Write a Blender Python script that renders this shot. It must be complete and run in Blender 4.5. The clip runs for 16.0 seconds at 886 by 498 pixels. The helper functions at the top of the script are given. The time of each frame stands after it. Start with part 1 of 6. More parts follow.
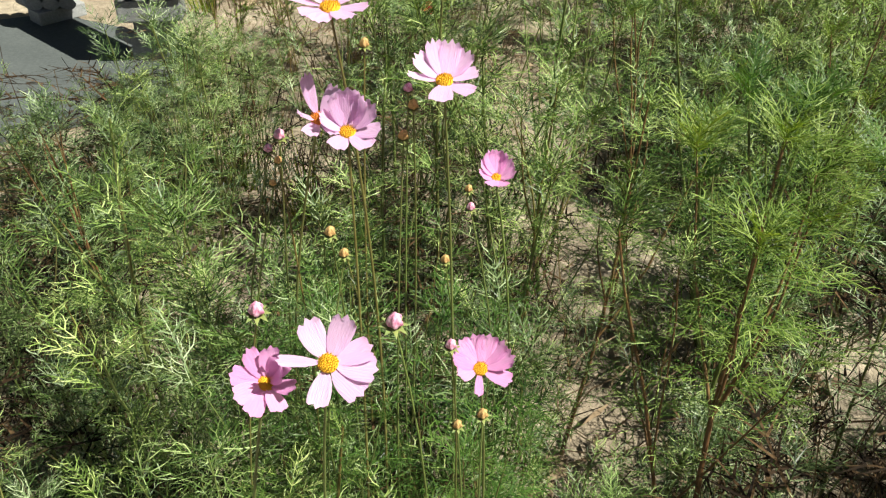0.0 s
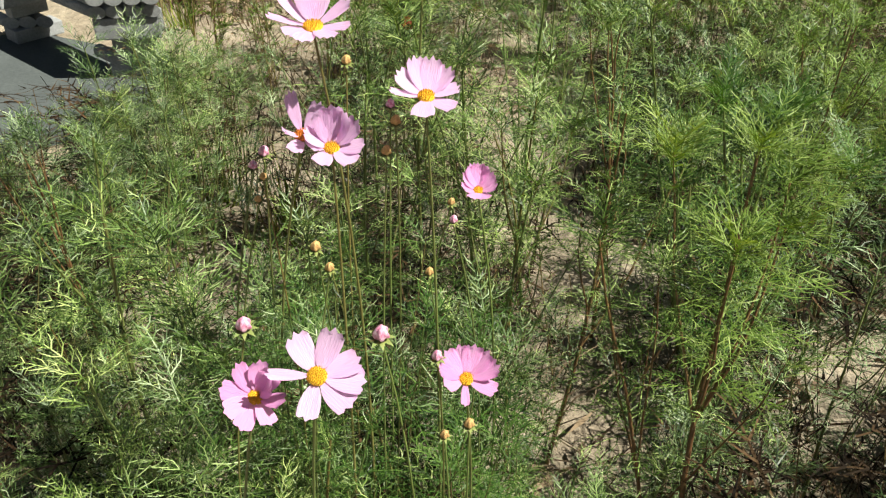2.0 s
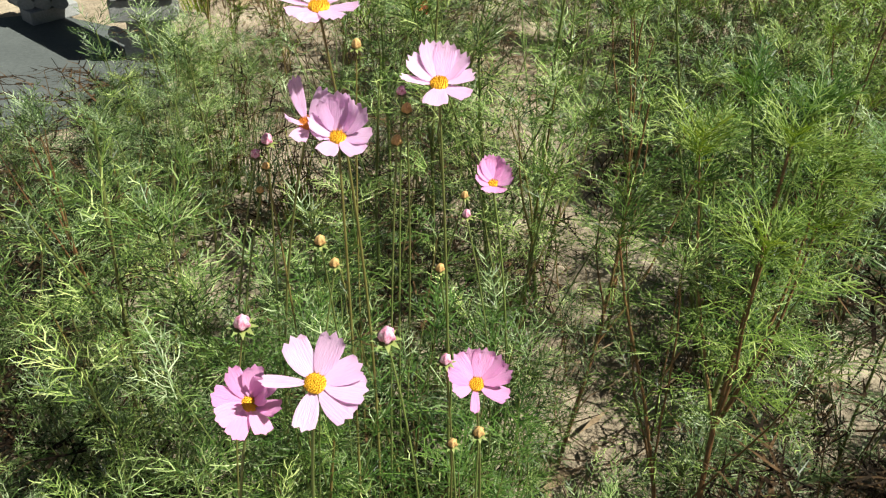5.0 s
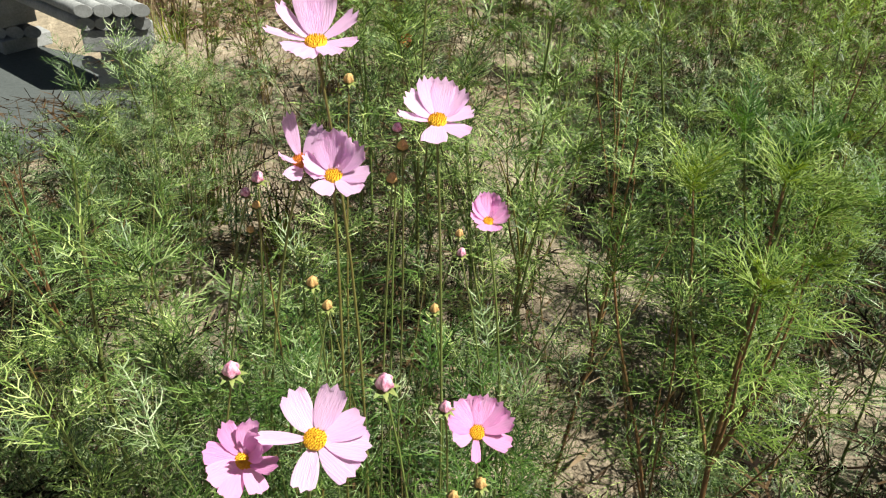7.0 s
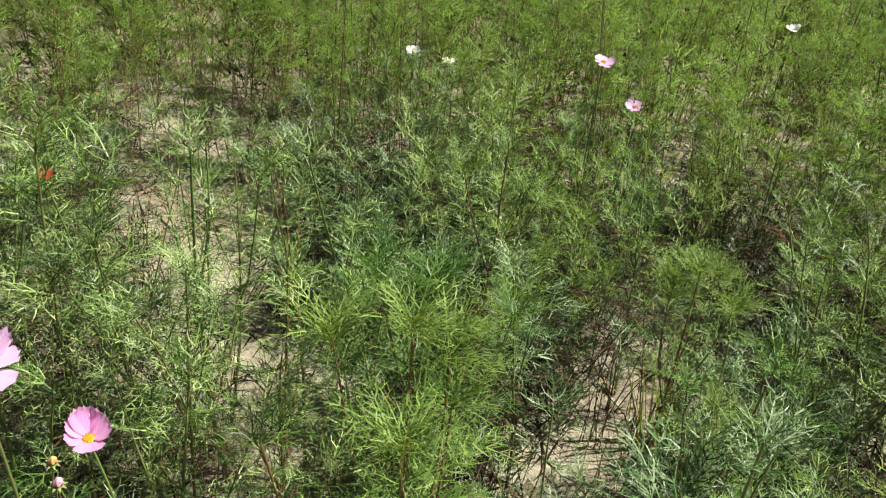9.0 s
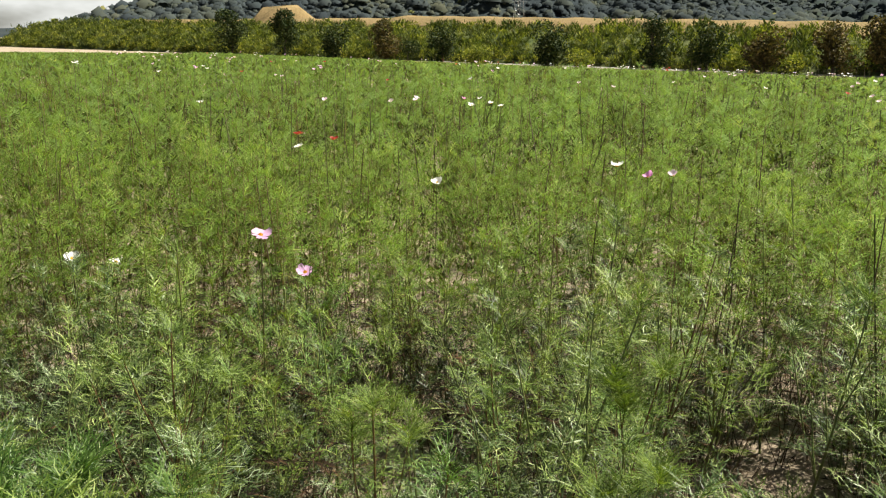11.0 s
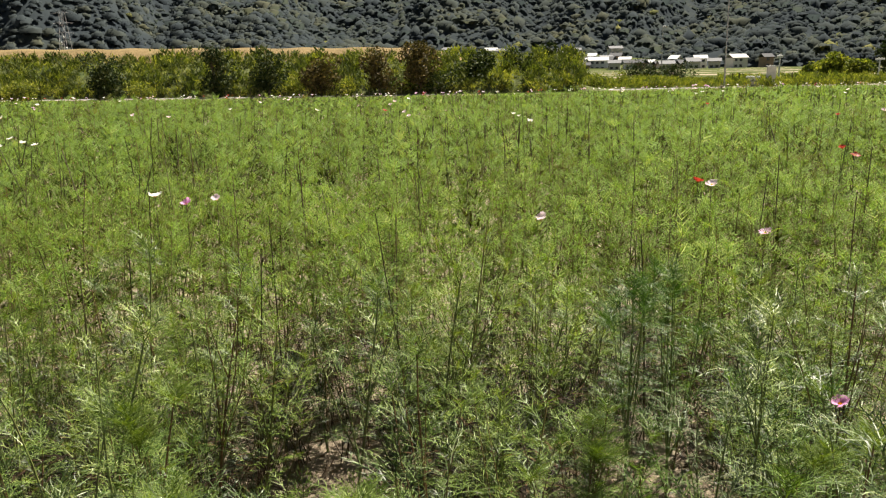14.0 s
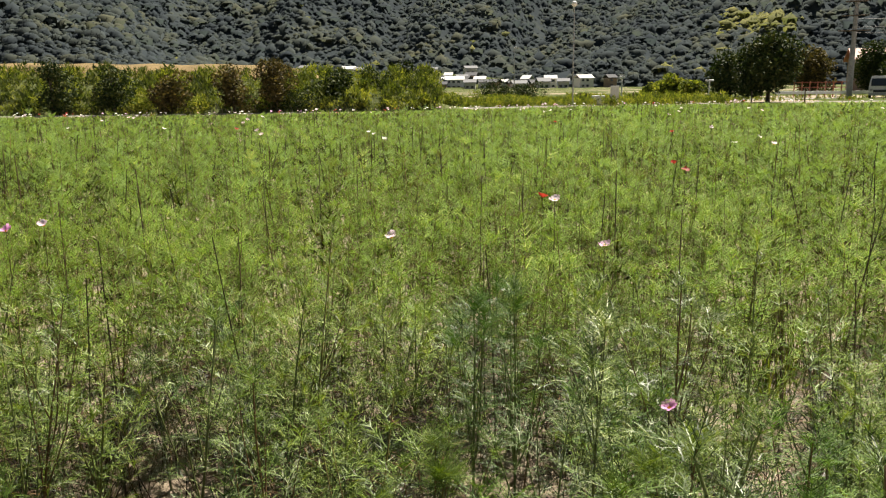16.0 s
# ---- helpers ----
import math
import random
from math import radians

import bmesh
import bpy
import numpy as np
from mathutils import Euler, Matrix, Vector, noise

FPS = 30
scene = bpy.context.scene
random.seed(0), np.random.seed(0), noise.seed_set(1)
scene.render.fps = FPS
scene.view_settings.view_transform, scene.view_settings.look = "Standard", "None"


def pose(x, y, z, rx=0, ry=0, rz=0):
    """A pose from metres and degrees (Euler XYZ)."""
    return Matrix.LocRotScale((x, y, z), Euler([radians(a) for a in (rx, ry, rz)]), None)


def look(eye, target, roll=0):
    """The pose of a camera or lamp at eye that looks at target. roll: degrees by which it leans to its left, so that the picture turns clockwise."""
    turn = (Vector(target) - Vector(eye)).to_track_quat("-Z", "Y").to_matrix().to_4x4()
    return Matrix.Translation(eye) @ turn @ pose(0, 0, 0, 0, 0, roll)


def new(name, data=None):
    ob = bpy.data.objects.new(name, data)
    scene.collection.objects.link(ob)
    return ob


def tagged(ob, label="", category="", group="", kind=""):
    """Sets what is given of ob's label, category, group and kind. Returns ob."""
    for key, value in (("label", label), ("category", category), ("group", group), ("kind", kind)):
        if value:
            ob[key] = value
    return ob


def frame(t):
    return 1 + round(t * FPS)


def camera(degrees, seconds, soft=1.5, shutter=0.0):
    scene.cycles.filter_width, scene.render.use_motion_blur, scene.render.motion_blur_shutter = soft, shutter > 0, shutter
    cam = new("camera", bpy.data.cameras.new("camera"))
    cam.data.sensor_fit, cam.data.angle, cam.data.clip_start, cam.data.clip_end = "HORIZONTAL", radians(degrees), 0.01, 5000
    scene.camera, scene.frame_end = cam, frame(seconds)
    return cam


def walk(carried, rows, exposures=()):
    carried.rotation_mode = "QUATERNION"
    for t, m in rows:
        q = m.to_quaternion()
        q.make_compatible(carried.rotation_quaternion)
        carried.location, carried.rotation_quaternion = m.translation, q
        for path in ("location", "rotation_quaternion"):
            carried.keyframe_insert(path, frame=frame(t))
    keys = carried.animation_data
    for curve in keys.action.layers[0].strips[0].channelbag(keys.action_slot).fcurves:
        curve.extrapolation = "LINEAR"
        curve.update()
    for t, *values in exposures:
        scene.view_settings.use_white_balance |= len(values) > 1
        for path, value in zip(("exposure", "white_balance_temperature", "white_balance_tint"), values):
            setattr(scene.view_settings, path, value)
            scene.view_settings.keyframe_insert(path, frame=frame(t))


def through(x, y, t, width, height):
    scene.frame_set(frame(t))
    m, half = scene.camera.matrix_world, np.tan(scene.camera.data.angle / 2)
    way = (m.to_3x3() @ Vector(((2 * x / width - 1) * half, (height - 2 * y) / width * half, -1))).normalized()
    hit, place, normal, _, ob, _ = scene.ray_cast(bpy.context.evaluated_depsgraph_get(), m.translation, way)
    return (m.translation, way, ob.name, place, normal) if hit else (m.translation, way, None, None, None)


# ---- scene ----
# camera and walk
cam = camera(58.2, 16.0, soft=1.2)
PATH = [
    (0, (-0.032, -0.121, 1.468), (-1.635, 0.128, 0.298), 1.35),
    (0.5, (-0.029, -0.114, 1.481), (-1.650, 0.147, 0.340), 1.11),
    (1, (-0.025, -0.117, 1.477), (-1.653, 0.163, 0.350), 1.37),
    (1.5, (-0.019, -0.126, 1.478), (-1.649, 0.171, 0.358), 1.24),
    (2, (-0.022, -0.125, 1.476), (-1.635, 0.171, 0.332), 1.29),
    (2.5, (-0.027, -0.119, 1.479), (-1.645, 0.155, 0.336), 0.85),
    (3, (-0.027, -0.116, 1.482), (-1.649, 0.133, 0.338), 0.30),
    (3.5, (-0.033, -0.114, 1.477), (-1.649, 0.134, 0.325), 0.55),
    (3.7, (-0.033, -0.111, 1.475), (-1.648, 0.130, 0.321), 0.41),
    (5.8, (-0.099, -0.125, 1.437), (-1.702, 0.151, 0.273), 2.48),
    (6, (-0.105, -0.130, 1.433), (-1.717, 0.144, 0.283), 2.47),
    (6.5, (-0.098, -0.136, 1.446), (-1.726, 0.149, 0.320), 2.25),
    (7, (-0.096, -0.133, 1.450), (-1.728, 0.195, 0.343), 2.72),
    (7.5, (-0.100, -0.119, 1.466), (-1.727, 0.279, 0.373), 2.95),
    (8, (-0.116, -0.094, 1.494), (-1.739, 0.459, 0.464), 3.93),
    (8.5, (-0.139, -0.034, 1.517), (-1.720, 0.700, 0.538), 4.34),
    (9, (-0.155, 0.033, 1.557), (-1.644, 0.971, 0.606), 5.58),
    (9.5, (-0.178, 0.081, 1.578), (-1.597, 1.194, 0.715), 6.33),
    (9.7, (-0.181, 0.089, 1.584), (-1.574, 1.266, 0.763), 6.42),
    (11.8, (0.088, 0.101, 1.526), (-0.920, 1.776, 1.106), -2.93),
    (12, (0.106, 0.093, 1.528), (-0.837, 1.804, 1.096), -2.67),
    (12.5, (0.121, 0.117, 1.536), (-0.657, 1.909, 1.105), -2.78),
    (13, (0.136, 0.147, 1.533), (-0.475, 2.000, 1.093), -2.26),
    (13.5, (0.142, 0.164, 1.528), (-0.306, 2.063, 1.086), -1.63),
    (14, (0.158, 0.183, 1.528), (-0.121, 2.114, 1.089), -1.08),
    (14.5, (0.179, 0.203, 1.527), (0.011, 2.150, 1.101), -0.62),
    (15, (0.190, 0.211, 1.529), (0.084, 2.173, 1.155), -0.77),
    (15.5, (0.203, 0.208, 1.530), (0.185, 2.169, 1.141), -0.57),
    (16, (0.218, 0.222, 1.526), (0.280, 2.181, 1.125), -0.71),
]
walk(cam, [(t, look(eye, target, roll)) for t, eye, target, roll in PATH],
     [(0, 1.22, 6600, 0), (7.5, 1.24, 6600, 0), (9.2, 1.34, 6450, -2), (12, 1.41, 7100, 9), (16, 1.42, 7100, 10)])

# ---- light ----
SUN_AZ, SUN_EL = radians(27), radians(55)   # from +y towards +x
world = bpy.data.worlds.new("sky")
scene.world = world
world.use_nodes = True
wn = world.node_tree
sky = wn.nodes.new("ShaderNodeTexSky")
sky.sky_type, sky.sun_disc = 'NISHITA', False
sky.sun_elevation, sky.sun_rotation = SUN_EL, SUN_AZ
sky.air_density, sky.dust_density = 1.0, 1.2
wn.nodes["Background"].inputs[1].default_value = 0.019
# scattered fair-weather clouds
cloud = wn.nodes.new("ShaderNodeTexNoise")
cloud.inputs["Scale"].default_value, cloud.inputs["Detail"].default_value = 3.2, 6.0
squash = wn.nodes.new("ShaderNodeMapping")
squash.inputs["Scale"].default_value = (1.0, 1.0, 2.6)
sky_co = wn.nodes.new("ShaderNodeTexCoord")
wn.links.new(sky_co.outputs["Generated"], squash.inputs["Vector"])
wn.links.new(squash.outputs[0], cloud.inputs["Vector"])
cover = wn.nodes.new("ShaderNodeMapRange")
cover.inputs["From Min"].default_value, cover.inputs["From Max"].default_value = 0.61, 0.76
parts = wn.nodes.new("ShaderNodeSeparateXYZ")
wn.links.new(sky_co.outputs["Generated"], parts.inputs[0])
low_sky = wn.nodes.new("ShaderNodeMapRange")
low_sky.inputs["From Min"].default_value, low_sky.inputs["From Max"].default_value = 0.45, 0.0
low_sky.inputs["To Max"].default_value = 0.14
wn.links.new(parts.outputs[2], low_sky.inputs["Value"])
amount = wn.nodes.new("ShaderNodeMath")
amount.operation = 'ADD'
wn.links.new(cloud.outputs["Fac"], amount.inputs[0])
wn.links.new(low_sky.outputs[0], amount.inputs[1])
wn.links.new(amount.outputs[0], cover.inputs["Value"])
sky_mix = wn.nodes.new("ShaderNodeMix")
sky_mix.data_type = 'RGBA'
wn.links.new(cover.outputs[0], sky_mix.inputs[0])
wn.links.new(sky.outputs[0], sky_mix.inputs[6])
sky_mix.inputs[7].default_value = (17.0, 17.4, 18.0, 1)
wn.links.new(sky_mix.outputs[2], wn.nodes["Background"].inputs[0])
sun_dir = Vector((math.sin(SUN_AZ) * math.cos(SUN_EL), math.cos(SUN_AZ) * math.cos(SUN_EL), math.sin(SUN_EL)))
sun_data = bpy.data.lights.new("sun", 'SUN')
sun_data.energy, sun_data.angle, sun_data.color = 5.6, radians(0.53), (1.0, 0.955, 0.88)
sun = new("sun", sun_data)
sun.matrix_world = look(sun_dir * 60, (0, 0, 0))
scene.view_settings.exposure = 1.45

rng = np.random.default_rng(7)
rnd = random.Random(11)


# ---- materials ----
def nodes_of(name):
    m = bpy.data.materials.new(name)
    m.use_nodes = True
    return m, m.node_tree, m.node_tree.nodes["Principled BSDF"]


def noise_at(nt, scale, detail=4.0, rough=0.6, coords="Object"):
    tc = nt.nodes.new("ShaderNodeTexCoord")
    n = nt.nodes.new("ShaderNodeTexNoise")
    n.inputs["Scale"].default_value, n.inputs["Detail"].default_value, n.inputs["Roughness"].default_value = scale, detail, rough
    nt.links.new(tc.outputs[coords], n.inputs["Vector"])
    return n


def ramp(nt, socket, stops):
    r = nt.nodes.new("ShaderNodeValToRGB")
    while len(r.color_ramp.elements) < len(stops):
        r.color_ramp.elements.new(0.5)
    for e, (pos, col) in zip(r.color_ramp.elements, stops):
        e.position, e.color = pos, (*col, 1)
    nt.links.new(socket, r.inputs[0])
    return r.outputs[0]


def mixed(nt, fac, a, b, mode='MIX'):
    m = nt.nodes.new("ShaderNodeMix")
    m.data_type, m.blend_type = 'RGBA', mode
    if isinstance(fac, float):
        m.inputs[0].default_value = fac
    else:
        nt.links.new(fac, m.inputs[0])
    for sock, v in ((m.inputs[6], a), (m.inputs[7], b)):
        if isinstance(v, tuple):
            sock.default_value = (*v, 1)
        else:
            nt.links.new(v, sock)
    return m.outputs[2]


def bump_on(nt, bsdf, socket, strength, distance):
    b = nt.nodes.new("ShaderNodeBump")
    b.inputs["Strength"].default_value, b.inputs["Distance"].default_value = strength, distance
    nt.links.new(socket, b.inputs["Height"])
    nt.links.new(b.outputs[0], bsdf.inputs["Normal"])


def surface(name, stops, scale=3.0, fine=40.0, rough=0.8, bump=0.4, dist=0.01, metal=0.0, grain=0.35, coords="Object", gloss=0.5):
    """An opaque surface with large patches, fine grain and relief."""
    m, nt, p = nodes_of(name)
    big, small = noise_at(nt, scale, 5, 0.6, coords), noise_at(nt, fine, 6, 0.7, coords)
    base = ramp(nt, big.outputs["Fac"], stops)
    dark = ramp(nt, small.outputs["Fac"], [(0.3, (1 - grain,) * 3), (0.7, (1.0, 1.0, 1.0))])
    nt.links.new(mixed(nt, 1.0, base, dark, 'MULTIPLY'), p.inputs["Base Color"])
    p.inputs["Roughness"].default_value, p.inputs["Metallic"].default_value, p.inputs["Specular IOR Level"].default_value = rough, metal, gloss
    bump_on(nt, p, small.outputs["Fac"], bump, dist)
    return m


def leafy(name, stops, scale=2.0, rough=0.5, through=0.35, glow=(1.0, 1.1, 0.5), jitter=0.5, bump=0.0, fine=3.0, gloss=0.5, each=()):
    """Leaves: patches of tone, a tone for each loose leaf, and light that shines through."""
    m, nt, p = nodes_of(name)
    big = noise_at(nt, scale, 3)
    geo = nt.nodes.new("ShaderNodeNewGeometry")
    add = nt.nodes.new("ShaderNodeMath")
    add.operation = 'MULTIPLY_ADD'
    nt.links.new(geo.outputs["Random Per Island"], add.inputs[0])
    add.inputs[1].default_value = jitter
    sub = nt.nodes.new("ShaderNodeMath")
    sub.operation = 'MULTIPLY_ADD'
    nt.links.new(big.outputs["Fac"], sub.inputs[0])
    sub.inputs[1].default_value, sub.inputs[2].default_value = 1.0, -jitter / 2
    nt.links.new(sub.outputs[0], add.inputs[2])
    base = ramp(nt, add.outputs[0], stops)
    if each:
        info = nt.nodes.new("ShaderNodeObjectInfo")
        base = mixed(nt, 1.0, base, ramp(nt, info.outputs["Random"], each), 'MULTIPLY')
    nt.links.new(base, p.inputs["Base Color"])
    p.inputs["Roughness"].default_value, p.inputs["Specular IOR Level"].default_value = rough, gloss
    if bump:
        bump_on(nt, p, noise_at(nt, fine, 6, 0.75).outputs["Fac"], bump, 1.0 / fine)
    if through:
        t = nt.nodes.new("ShaderNodeBsdfTranslucent")
        nt.links.new(mixed(nt, 1.0, base, glow, 'MULTIPLY'), t.inputs["Color"])
        mx = nt.nodes.new("ShaderNodeMixShader")
        mx.inputs[0].default_value = through
        nt.links.new(p.outputs[0], mx.inputs[1])
        nt.links.new(t.outputs[0], mx.inputs[2])
        nt.links.new(mx.outputs[0], nt.nodes["Material Output"].inputs[0])
    return m


def plain(name, col, rough=0.6, metal=0.0, fine=30.0, grain=0.15, gloss=0.5):
    return surface(name, [(0.3, tuple(c * 0.88 for c in col)), (0.7, col)], 4.0, fine, rough, 0.15, 0.005, metal, grain, gloss=gloss)


SOIL = surface("dry_soil", [(0.25, (0.170, 0.130, 0.095)), (0.5, (0.315, 0.255, 0.190)), (0.72, (0.470, 0.395, 0.300))], 1.6, 22.0, 0.95, 0.9, 0.03, 0, 0.45, gloss=0.08)
EACH = [(0.0, (0.86, 0.88, 0.98)), (0.3, (1.02, 0.98, 1.02)), (0.55, (0.92, 0.95, 0.70)), (0.8, (1.06, 1.04, 0.70)), (1.0, (1.16, 1.08, 0.75))]
# the palest stop paints silvery sun glints onto random threads
LEAF = leafy("cosmos_leaf", [(0.27, (0.012, 0.026, 0.006)), (0.45, (0.048, 0.087, 0.020)), (0.59, (0.128, 0.188, 0.066)), (0.78, (0.34, 0.40, 0.23))], 8.0, 0.42, 0.17, (1.35, 1.45, 0.35), 0.46, gloss=0.26, each=EACH)
DEEP = leafy("cosmos_leaf_deep", [(0.26, (0.018, 0.044, 0.009)), (0.5, (0.048, 0.098, 0.018)), (0.75, (0.115, 0.180, 0.042))], 8.0, 0.42, 0.22, (1.2, 1.5, 0.35), 0.35, gloss=0.2)
# low leaves made darker than the rest, to paint shade into the gaps
LOWLEAF = leafy("cosmos_low_leaf_shade", [(0.25, (0.008, 0.016, 0.005)), (0.48, (0.024, 0.042, 0.012)), (0.66, (0.075, 0.105, 0.036)), (0.85, (0.24, 0.27, 0.15))], 6.0, 0.42, 0.15, (1.3, 1.5, 0.35), 0.45, gloss=0.3)
FINE = leafy("cosmos_leaf_sunny", [(0.26, (0.015, 0.028, 0.005)), (0.45, (0.066, 0.110, 0.020)), (0.62, (0.146, 0.212, 0.047)), (0.85, (0.30, 0.38, 0.15))], 7.0, 0.45, 0.24, (1.25, 1.30, 0.40), 0.46, gloss=0.18, each=[(0.0, (0.72, 0.92, 0.9)), (0.5, (1.0, 1.0, 1.0)), (1.0, (1.25, 1.12, 0.9))])
VIVID = leafy("cosmos_leaf_bright", [(0.24, (0.034, 0.060, 0.010)), (0.46, (0.100, 0.158, 0.028)), (0.66, (0.180, 0.240, 0.058)), (0.85, (0.34, 0.39, 0.16))], 7.0, 0.5, 0.30, (1.3, 1.30, 0.38), 0.42, gloss=0.16)
STEM = leafy("cosmos_stem", [(0.2, (0.055, 0.026, 0.013)), (0.5, (0.060, 0.050, 0.020)), (0.8, (0.10, 0.115, 0.032))], 2.2, 0.5, 0.0, jitter=0.6)
GSTEM = leafy("cosmos_stem_green", [(0.25, (0.095, 0.062, 0.026)), (0.5, (0.105, 0.112, 0.034)), (0.8, (0.165, 0.195, 0.060))], 5.0, 0.45, 0.0, jitter=0.4, each=[(0.0, (1.2, 0.75, 0.7)), (0.18, (1.0, 0.95, 0.9)), (0.6, (0.9, 1.0, 0.9)), (1.0, (0.95, 1.15, 0.9))])
BSTEM = leafy("cosmos_stem_brown", [(0.25, (0.085, 0.038, 0.016)), (0.5, (0.130, 0.064, 0.026)), (0.8, (0.170, 0.110, 0.042))], 6.0, 0.5, 0.0, jitter=0.4)
FIELD = leafy("cosmos_field_leaf", [(0.30, (0.078, 0.076, 0.028)), (0.41, (0.088, 0.126, 0.032)), (0.52, (0.112, 0.182, 0.050)), (0.64, (0.150, 0.220, 0.063)), (0.76, (0.239, 0.272, 0.093))], 1.1, 0.8, 0.46, (1.2, 1.2, 0.62), 0.18, gloss=0.04)
# older lower leaves, darkened further so the colour carries the shade between plants
LOWFIELD = leafy("cosmos_lower_leaf_shade", [(0.3, (0.030, 0.026, 0.010)), (0.5, (0.040, 0.056, 0.014)), (0.75, (0.085, 0.115, 0.030))], 2.5, 0.7, 0.3, (1.2, 1.25, 0.5), 0.4, gloss=0.05)
FIELDNEAR = leafy("cosmos_field_leaf_near", [(0.34, (0.069, 0.065, 0.021)), (0.43, (0.083, 0.129, 0.028)), (0.52, (0.113, 0.188, 0.040)), (0.64, (0.156, 0.238, 0.054)), (0.76, (0.265, 0.310, 0.091))], 3.0, 0.7, 0.44, (1.15, 1.25, 0.5), 0.40, gloss=0.05)
# dead brown leaf; the near-black stops paint in the shade on the ground
DEAD = leafy("dead_leaf_shade", [(0.3, (0.008, 0.005, 0.003)), (0.6, (0.022, 0.013, 0.007)), (0.9, (0.10, 0.06, 0.03))], 2.0, 0.85, 0.1, (1, 0.8, 0.6), 0.7, gloss=0.1)
TWIG = leafy("dark_twig", [(0.2, (0.018, 0.010, 0.006)), (0.5, (0.045, 0.024, 0.012)), (0.85, (0.12, 0.085, 0.03))], 3.0, 0.6, 0.0, jitter=0.7, gloss=0.2)
DRY = leafy("dry_stalk", [(0.2, (0.07, 0.04, 0.022)), (0.5, (0.15, 0.095, 0.055)), (0.8, (0.27, 0.20, 0.125))], 3.0, 0.8, 0.1, (1, 0.9, 0.7), 0.7)
WEED = leafy("weed_leaf", [(0.22, (0.030, 0.046, 0.012)), (0.42, (0.088, 0.112, 0.022)), (0.58, (0.20, 0.215, 0.036)), (0.78, (0.36, 0.34, 0.07))], 0.9, 0.7, 0.35, jitter=0.35, gloss=0.08)
DEEPWEED = leafy("deep_weed_leaf", [(0.2, (0.036, 0.050, 0.015)), (0.5, (0.072, 0.092, 0.024)), (0.8, (0.13, 0.135, 0.040))], 0.9, 0.7, 0.25, jitter=0.5, gloss=0.08)
DARKLEAF = leafy("tree_leaf", [(0.1, (0.014, 0.026, 0.009)), (0.5, (0.032, 0.052, 0.015)), (0.9, (0.085, 0.092, 0.028))], 0.4, 0.7, 0.12, jitter=0.8, gloss=0.1)
RUSTLEAF = leafy("reddish_tree_leaf", [(0.1, (0.035, 0.032, 0.014)), (0.5, (0.075, 0.062, 0.024)), (0.9, (0.15, 0.11, 0.04))], 0.4, 0.7, 0.2, jitter=0.8, gloss=0.1)
# canopy green lifted towards blue-grey: distance haze painted into the base colour
FOREST = leafy("forest_canopy_hazed", [(0.26, (0.038, 0.048, 0.056)), (0.45, (0.055, 0.068, 0.073)), (0.60, (0.071, 0.083, 0.074)), (0.85, (0.120, 0.120, 0.074))], 0.022, 0.9, 0.40, (1.0, 1.05, 0.95), jitter=0.26, bump=0.15, fine=0.6, gloss=0.01)
BAMBOO = leafy("light_grove", [(0.22, (0.085, 0.100, 0.045)), (0.5, (0.160, 0.165, 0.060)), (0.8, (0.24, 0.225, 0.085))], 0.08, 0.9, 0.4, (1.0, 1.05, 0.8), jitter=0.25, bump=0.3, fine=0.8, gloss=0.05)
BARK = surface("bark", [(0.3, (0.06, 0.045, 0.03)), (0.7, (0.13, 0.10, 0.075))], 4, 30, 0.9, 0.8, 0.02)
TAN = surface("dry_bank_earth", [(0.3, (0.165, 0.125, 0.062)), (0.55, (0.235, 0.170, 0.085)), (0.75, (0.205, 0.170, 0.075))], 0.25, 3.0, 0.95, 0.8, 0.1, 0, 0.4, gloss=0.05)
BANK = surface("weedy_bank_soil", [(0.3, (0.05, 0.075, 0.025)), (0.7, (0.12, 0.13, 0.05))], 0.4, 3.0, 0.95, 0.8, 0.1, gloss=0.05)
MEADOW = surface("mown_grass", [(0.3, (0.045, 0.062, 0.018)), (0.55, (0.075, 0.092, 0.028)), (0.8, (0.125, 0.120, 0.050))], 0.12, 2.0, 0.95, 0.8, 0.06, gloss=0.03)
PALE = surface("pale_gravel", [(0.3, (0.18, 0.17, 0.15)), (0.7, (0.26, 0.25, 0.22))], 0.6, 9.0, 0.95, 0.6, 0.03)
CONCRETE = surface("weathered_concrete", [(0.3, (0.20, 0.20, 0.205)), (0.55, (0.29, 0.29, 0.295)), (0.75, (0.36, 0.36, 0.36))], 6.0, 90.0, 0.85, 0.5, 0.004)
PAD = surface("concrete_pad_grey", [(0.3, (0.050, 0.057, 0.058)), (0.7, (0.078, 0.086, 0.086))], 2.5, 60.0, 0.9, 0.4, 0.004)
WHITE = plain("white_paint", (0.78, 0.78, 0.76), 0.5)
GREY = plain("galvanised_steel", (0.42, 0.43, 0.44), 0.45, 0.6)
DARK = plain("dark_rubber", (0.03, 0.03, 0.032), 0.7)
GLASSY = plain("dark_window_glass", (0.03, 0.04, 0.05), 0.12)
ROOFS = [plain("roof_tile_silver", (0.20, 0.205, 0.215), 0.85, gloss=0.1), plain("roof_tile_grey", (0.085, 0.088, 0.095), 0.85, gloss=0.1), plain("roof_metal_pale", (0.55, 0.55, 0.54), 0.85, gloss=0.1)]
WALLS = [plain("wall_cream", (0.55, 0.53, 0.49), 0.85), plain("wall_white", (0.74, 0.74, 0.72), 0.85), plain("wall_brown", (0.28, 0.20, 0.15), 0.85)]
RUST = plain("rusty_red_paint", (0.30, 0.10, 0.06), 0.7)


